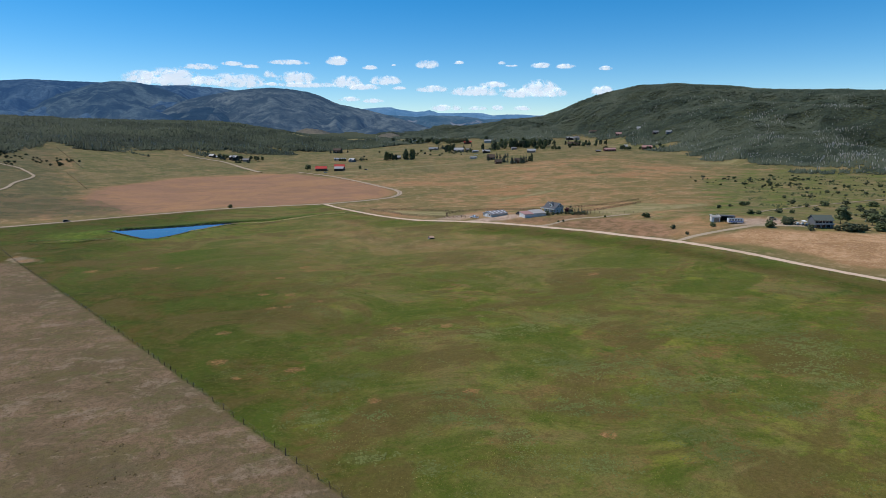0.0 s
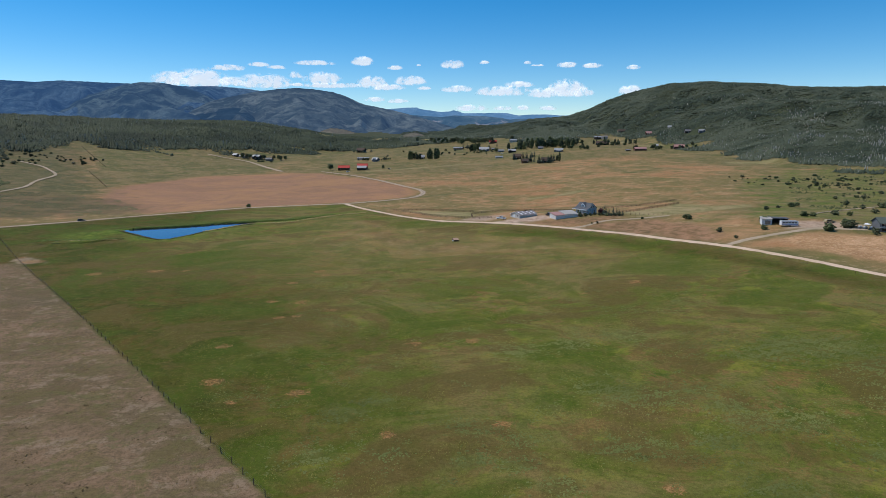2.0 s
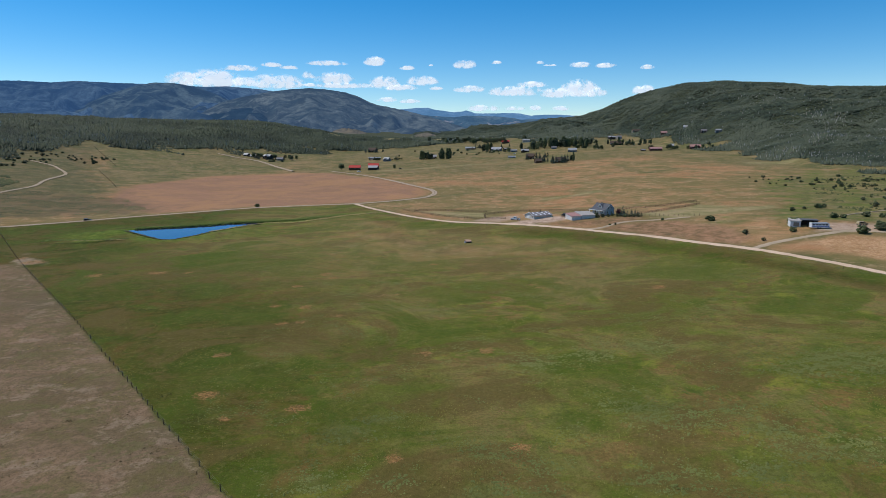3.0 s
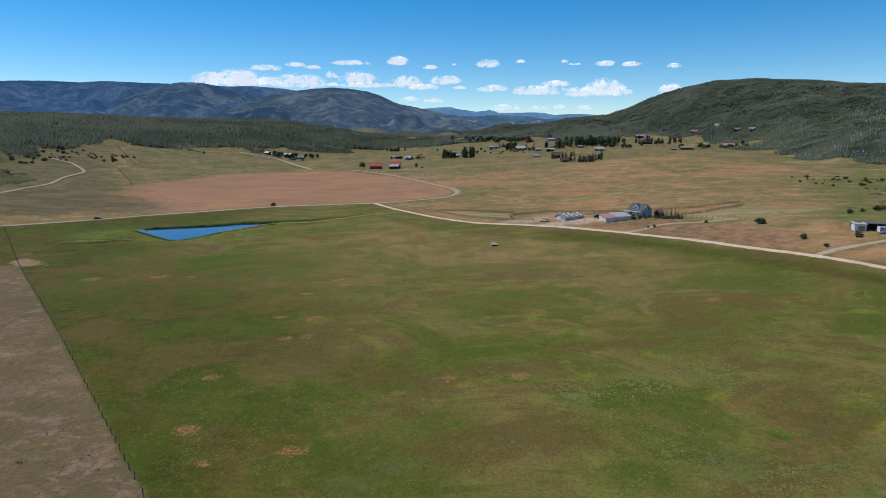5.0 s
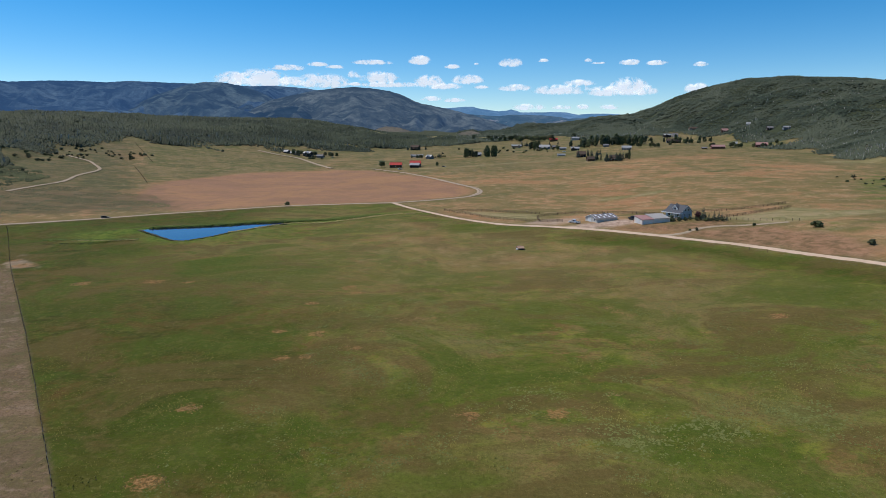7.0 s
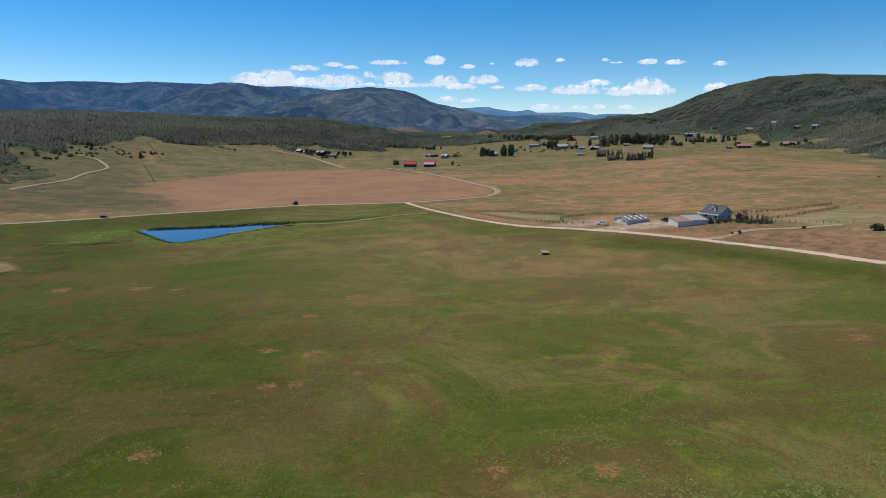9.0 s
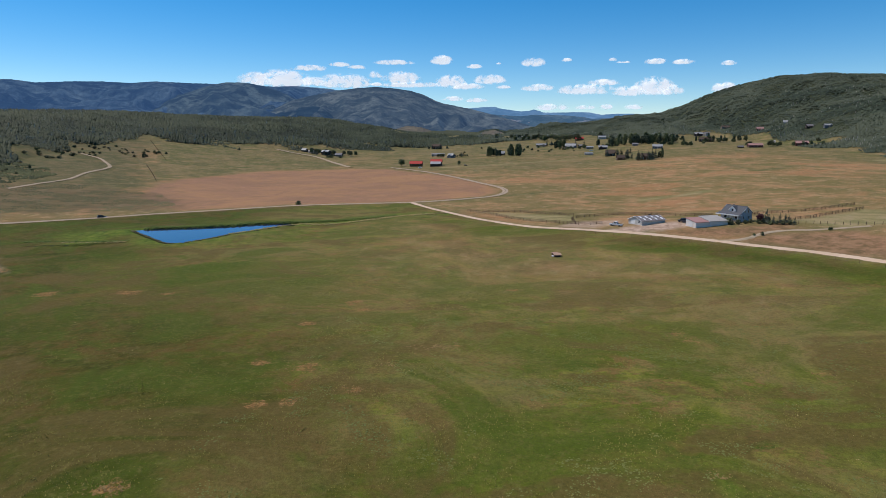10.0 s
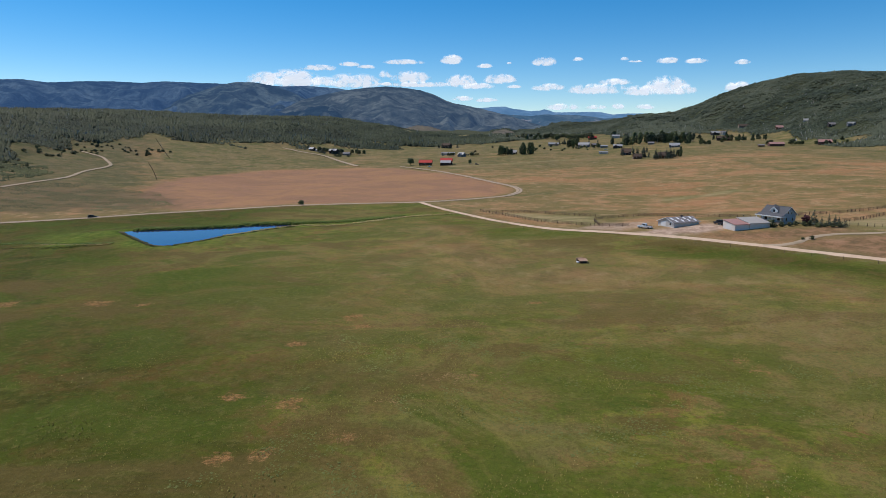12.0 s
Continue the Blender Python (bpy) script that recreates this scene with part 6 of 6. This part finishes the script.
grove("tree", 40, 1440, 60, 20, 16, 1.0, 1.7, "trees along the far lane")
grove("tree", 260, 1195, 55, 20, 18, 0.6, 1.1, "trees below the hillside homes")
grove("tree", 330, 1085, 60, 18, 24, 0.5, 1.0, "trees below the hillside homes")
grove("tree", -345, 1062, 40, 8, 14, 0.7, 1.1, "trees round the far farmhouse")
grove("conifer", -392, 1080, 18, 6, 6, 0.7, 1.1, "trees round the far farmhouse")
grove("bush", -320, 1015, 22, 3, 9, 0.8, 1.2, "hedge before the far farmhouse")
grove("tree", -20, 1500, 60, 20, 16, 1.0, 1.5, "trees along the far lane")
grove("conifer", 10, 1290, 50, 18, 14, 0.9, 1.5, "windbreak by the grey house")
grove("tree", 60, 1165, 50, 14, 14, 0.5, 0.9, "trees among the valley homes")
grove("conifer", 85, 990, 18, 12, 7, 0.8, 1.3, "spruces by the brown houses")
grove("tree", 195, 1110, 40, 16, 12, 0.6, 1.0, "trees among the valley homes")
grove("bush", -40, 1180, 120, 60, 18, 0.8, 1.6, "bushes in the far meadow")
grove("poplar", 265, 1240, 60, 14, 16, 0.7, 1.1, "trees below the hillside homes")
# scrub on the eastern and western slopes
grove("bush", 330, 470, 80, 60, 70, 0.25, 0.8, "scrub oak on the eastern slope", 1.25)
grove("bush", 300, 560, 70, 60, 60, 0.3, 0.9, "scrub oak on the eastern slope", 1.4)
grove("bush", 260, 350, 45, 40, 30, 0.35, 0.95, "scrub oak on the eastern slope", 1.25)
grove("bush", -530, 815, 50, 40, 30, 0.5, 1.3, "scrub on the western slope", 1.3)
grove("bush", -540, 720, 26, 50, 26, 0.5, 1.3, "scrub on the western slope", 1.4)
grove("bush", -480, 560, 30, 50, 30, 0.3, 0.9, "scrub on the western slope", 1.5)

for _kind in KINDS.values():
    for _ob in _kind:
        if _ob.name not in USED:
            for _q in (*_ob.children_recursive, _ob):
                bpy.data.objects.remove(_q)

# ---- clouds ----
def cloud(az, up, wide, high, seed):
    """A fair-weather cloud far behind everything: a swelling sheet of vapour on a level base."""
    d = 4780.0 + 3.0 * seed
    wide, high = wide * 1.22, high * 1.35
    gx, gz = np.meshgrid(np.linspace(-0.5, 0.5, 17), np.linspace(-0.3, 0.7, 9))
    bulge = -0.25 * high * np.cos(gx * 3.14) * np.sin((gz + 0.3) * 3.14)
    v = np.stack([gx * wide, bulge + 4 * waves(gx * wide, gz * high, 60, seed), gz * high], -1).reshape(-1, 3)
    i = (np.arange(8)[:, None] * 17 + np.arange(16)[None]).ravel()
    ob = new("backdrop_cloud", mesh_from("cloud", v, np.stack([i, i + 1, i + 18, i + 17], 1), M_CLOUD, True))
    a, e = math.radians(az), math.radians(up)
    ob.matrix_world = pose(d * math.sin(a), d * math.cos(a), 56 + d * math.tan(e), 0, 0, -az)
    ob.visible_shadow = False
    return tagged(ob, "small white fair-weather cumulus cloud low in blue sky", "cloud", kind="structure")


cloud(-20.69, 5.39, 253, 34, 1)
cloud(-18.16, 5.75, 139, 26, 2)
cloud(-16.61, 5.57, 139, 21, 3)
cloud(-13.49, 5.97, 261, 30, 4)
cloud(-9.33, 6.11, 148, 56, 5)
cloud(-6.48, 5.67, 104, 26, 6)
cloud(-4.37, 5.93, 34, 13, 7)
cloud(-1.36, 5.89, 165, 52, 8)
cloud(1.36, 6.13, 78, 21, 9)
cloud(5.23, 6.06, 52, 21, 10)
cloud(6.08, 5.86, 87, 13, 11)
cloud(8.66, 5.78, 148, 34, 12)
cloud(10.87, 5.69, 139, 30, 13)
cloud(14.24, 5.47, 87, 26, 14)
cloud(-24.76, 4.27, 305, 78, 15)
cloud(-22.95, 4.15, 392, 113, 16)
cloud(-17.84, 4.19, 366, 87, 17)
cloud(-20.33, 4.22, 218, 52, 18)
cloud(-15.11, 4.91, 104, 43, 19)
cloud(-15.05, 4.16, 87, 21, 20)
cloud(-12.89, 4.58, 261, 74, 21)
cloud(-11.94, 4.11, 436, 34, 22)
cloud(-8.50, 4.25, 218, 78, 23)
cloud(-7.26, 3.97, 261, 39, 24)
cloud(-5.10, 4.48, 218, 61, 25)
cloud(-4.00, 3.95, 104, 21, 26)
cloud(-0.96, 3.81, 218, 43, 27)
cloud(3.10, 3.55, 392, 61, 28)
cloud(4.61, 4.18, 218, 39, 29)
cloud(6.88, 3.38, 261, 61, 30)
cloud(8.62, 3.61, 261, 104, 31)
cloud(9.87, 3.41, 174, 61, 32)
cloud(14.04, 3.49, 148, 61, 33)
cloud(-8.29, 2.94, 157, 30, 34)
cloud(-6.29, 2.81, 157, 26, 35)
cloud(0.31, 2.17, 218, 43, 36)
cloud(4.89, 2.16, 87, 34, 37)
cloud(7.16, 2.15, 148, 30, 38)
cloud(3.11, 2.17, 130, 26, 39)

# ---- fences ----
def post_fence(name, line, step, tall, label, thick=0.075, wires=3, jitter=0.04, material=None, seed=1, rails=0):
    """A fence: posts set along a line, with wires or rails between them."""
    rng = np.random.RandomState(seed)
    p = glide(line, step)
    z = ground_z(p[:, 0], p[:, 1])
    ob = new(name)
    ob.matrix_world = pose(p[0, 0], p[0, 1], float(z[0]))
    tagged(ob, label, "fence")
    bm = tube(bmesh.new(), (0, 0, -0.3), (0, 0, tall), thick, thick * 0.85, 6)
    me = bpy.data.meshes.new("post")
    bm.to_mesh(me)
    bm.free()
    me.materials.append(material or M_POST)
    for k in range(len(p)):
        q = new("post", me)
        q.parent = ob
        q.matrix_local = pose(p[k, 0] - p[0, 0], p[k, 1] - p[0, 1], z[k] - z[0], rng.normal(0, 3), rng.normal(0, 3), rng.uniform(0, 90)) @ Matrix.Diagonal((1, 1, 1 + rng.normal(0, 0.06), 1))
    count = rails or wires
    for k in range(count):
        bm = bmesh.new()
        h = tall * (0.92 - 0.62 * k / max(1, count - 1))
        for i in range(len(p) - 1):
            a, b = (Vector((p[j, 0] - p[0, 0], p[j, 1] - p[0, 1], z[j] - z[0] + h)) for j in (i, i + 1))
            if rails:
                part("rail", tube(bmesh.new(), a, b, 0.075, 0.075, 4), material or M_POST, ob)
            else:
                tube(bm, a, b, 0.008, 0.008, 3)
        if rails:
            bm.free()
        else:
            part("wire", bm, M_WIRE, ob)
    return ob


post_fence("pasture_fence", [(-302, 388), (-286, 378), (-203, 288), (-126, 207), (-57, 133), (-16, 89), (8, 64)], 4.2, 1.3, "wire fence of dark posts between dry field and pasture", seed=2)
post_fence("ranch_road_fence", [(-60, 433), (-38, 405), (-18, 381), (3, 368), (23, 357), (42, 345), (55, 335), (73, 317), (88, 292), (102, 273), (112, 257), (121, 242), (128, 226), (135, 211), (142, 196)], 7.0, 1.1, "sparse low wire fence beside the ranch road", 0.06, 2, seed=3)
post_fence("corral_fence", [(-54, 457), (-36, 436), (-21, 413), (1, 390), (14, 384)], 2.6, 1.4, "dark timber rail fence along the corral", 0.11, 0, seed=4, rails=3)
post_fence("corral_fence", [(-45, 453), (-24, 451), (4, 432)], 2.8, 1.4, "dark timber rail fence behind the corral", 0.11, 0, seed=5, rails=3)
post_fence("corral_fence", [(3, 390), (3, 412), (18, 424), (29, 424), (53, 406), (64, 402)], 2.6, 1.4, "dark timber rail fence behind the low barn", 0.11, 0, seed=6, rails=3)
post_fence("paddock_fence", [(82, 408), (89, 414), (108, 421), (140, 442)], 2.8, 1.4, "dark rail fence on the meadow behind the farmhouse", 0.11, 0, seed=7, rails=3)
post_fence("paddock_fence", [(88, 384), (101, 393), (118, 410), (136, 425)], 2.8, 1.4, "dark rail fence on the slope behind the garden", 0.11, 0, seed=8, rails=3)
post_fence("garden_fence", [(88, 377), (95, 374), (104, 370), (116, 366)], 2.4, 1.2, "weathered post fence beside the hill drive", 0.11, 2, seed=9)
post_fence("west_fence", [(-599, 972), (-526, 878), (-454, 785)], 6.0, 1.5, "dark fence line down the western meadow", 0.16, 2, seed=10)
post_fence("west_fence", [(-436, 722), (-395, 670), (-355, 617)], 6.0, 1.5, "dark fence line beside the hay field", 0.16, 2, seed=11)
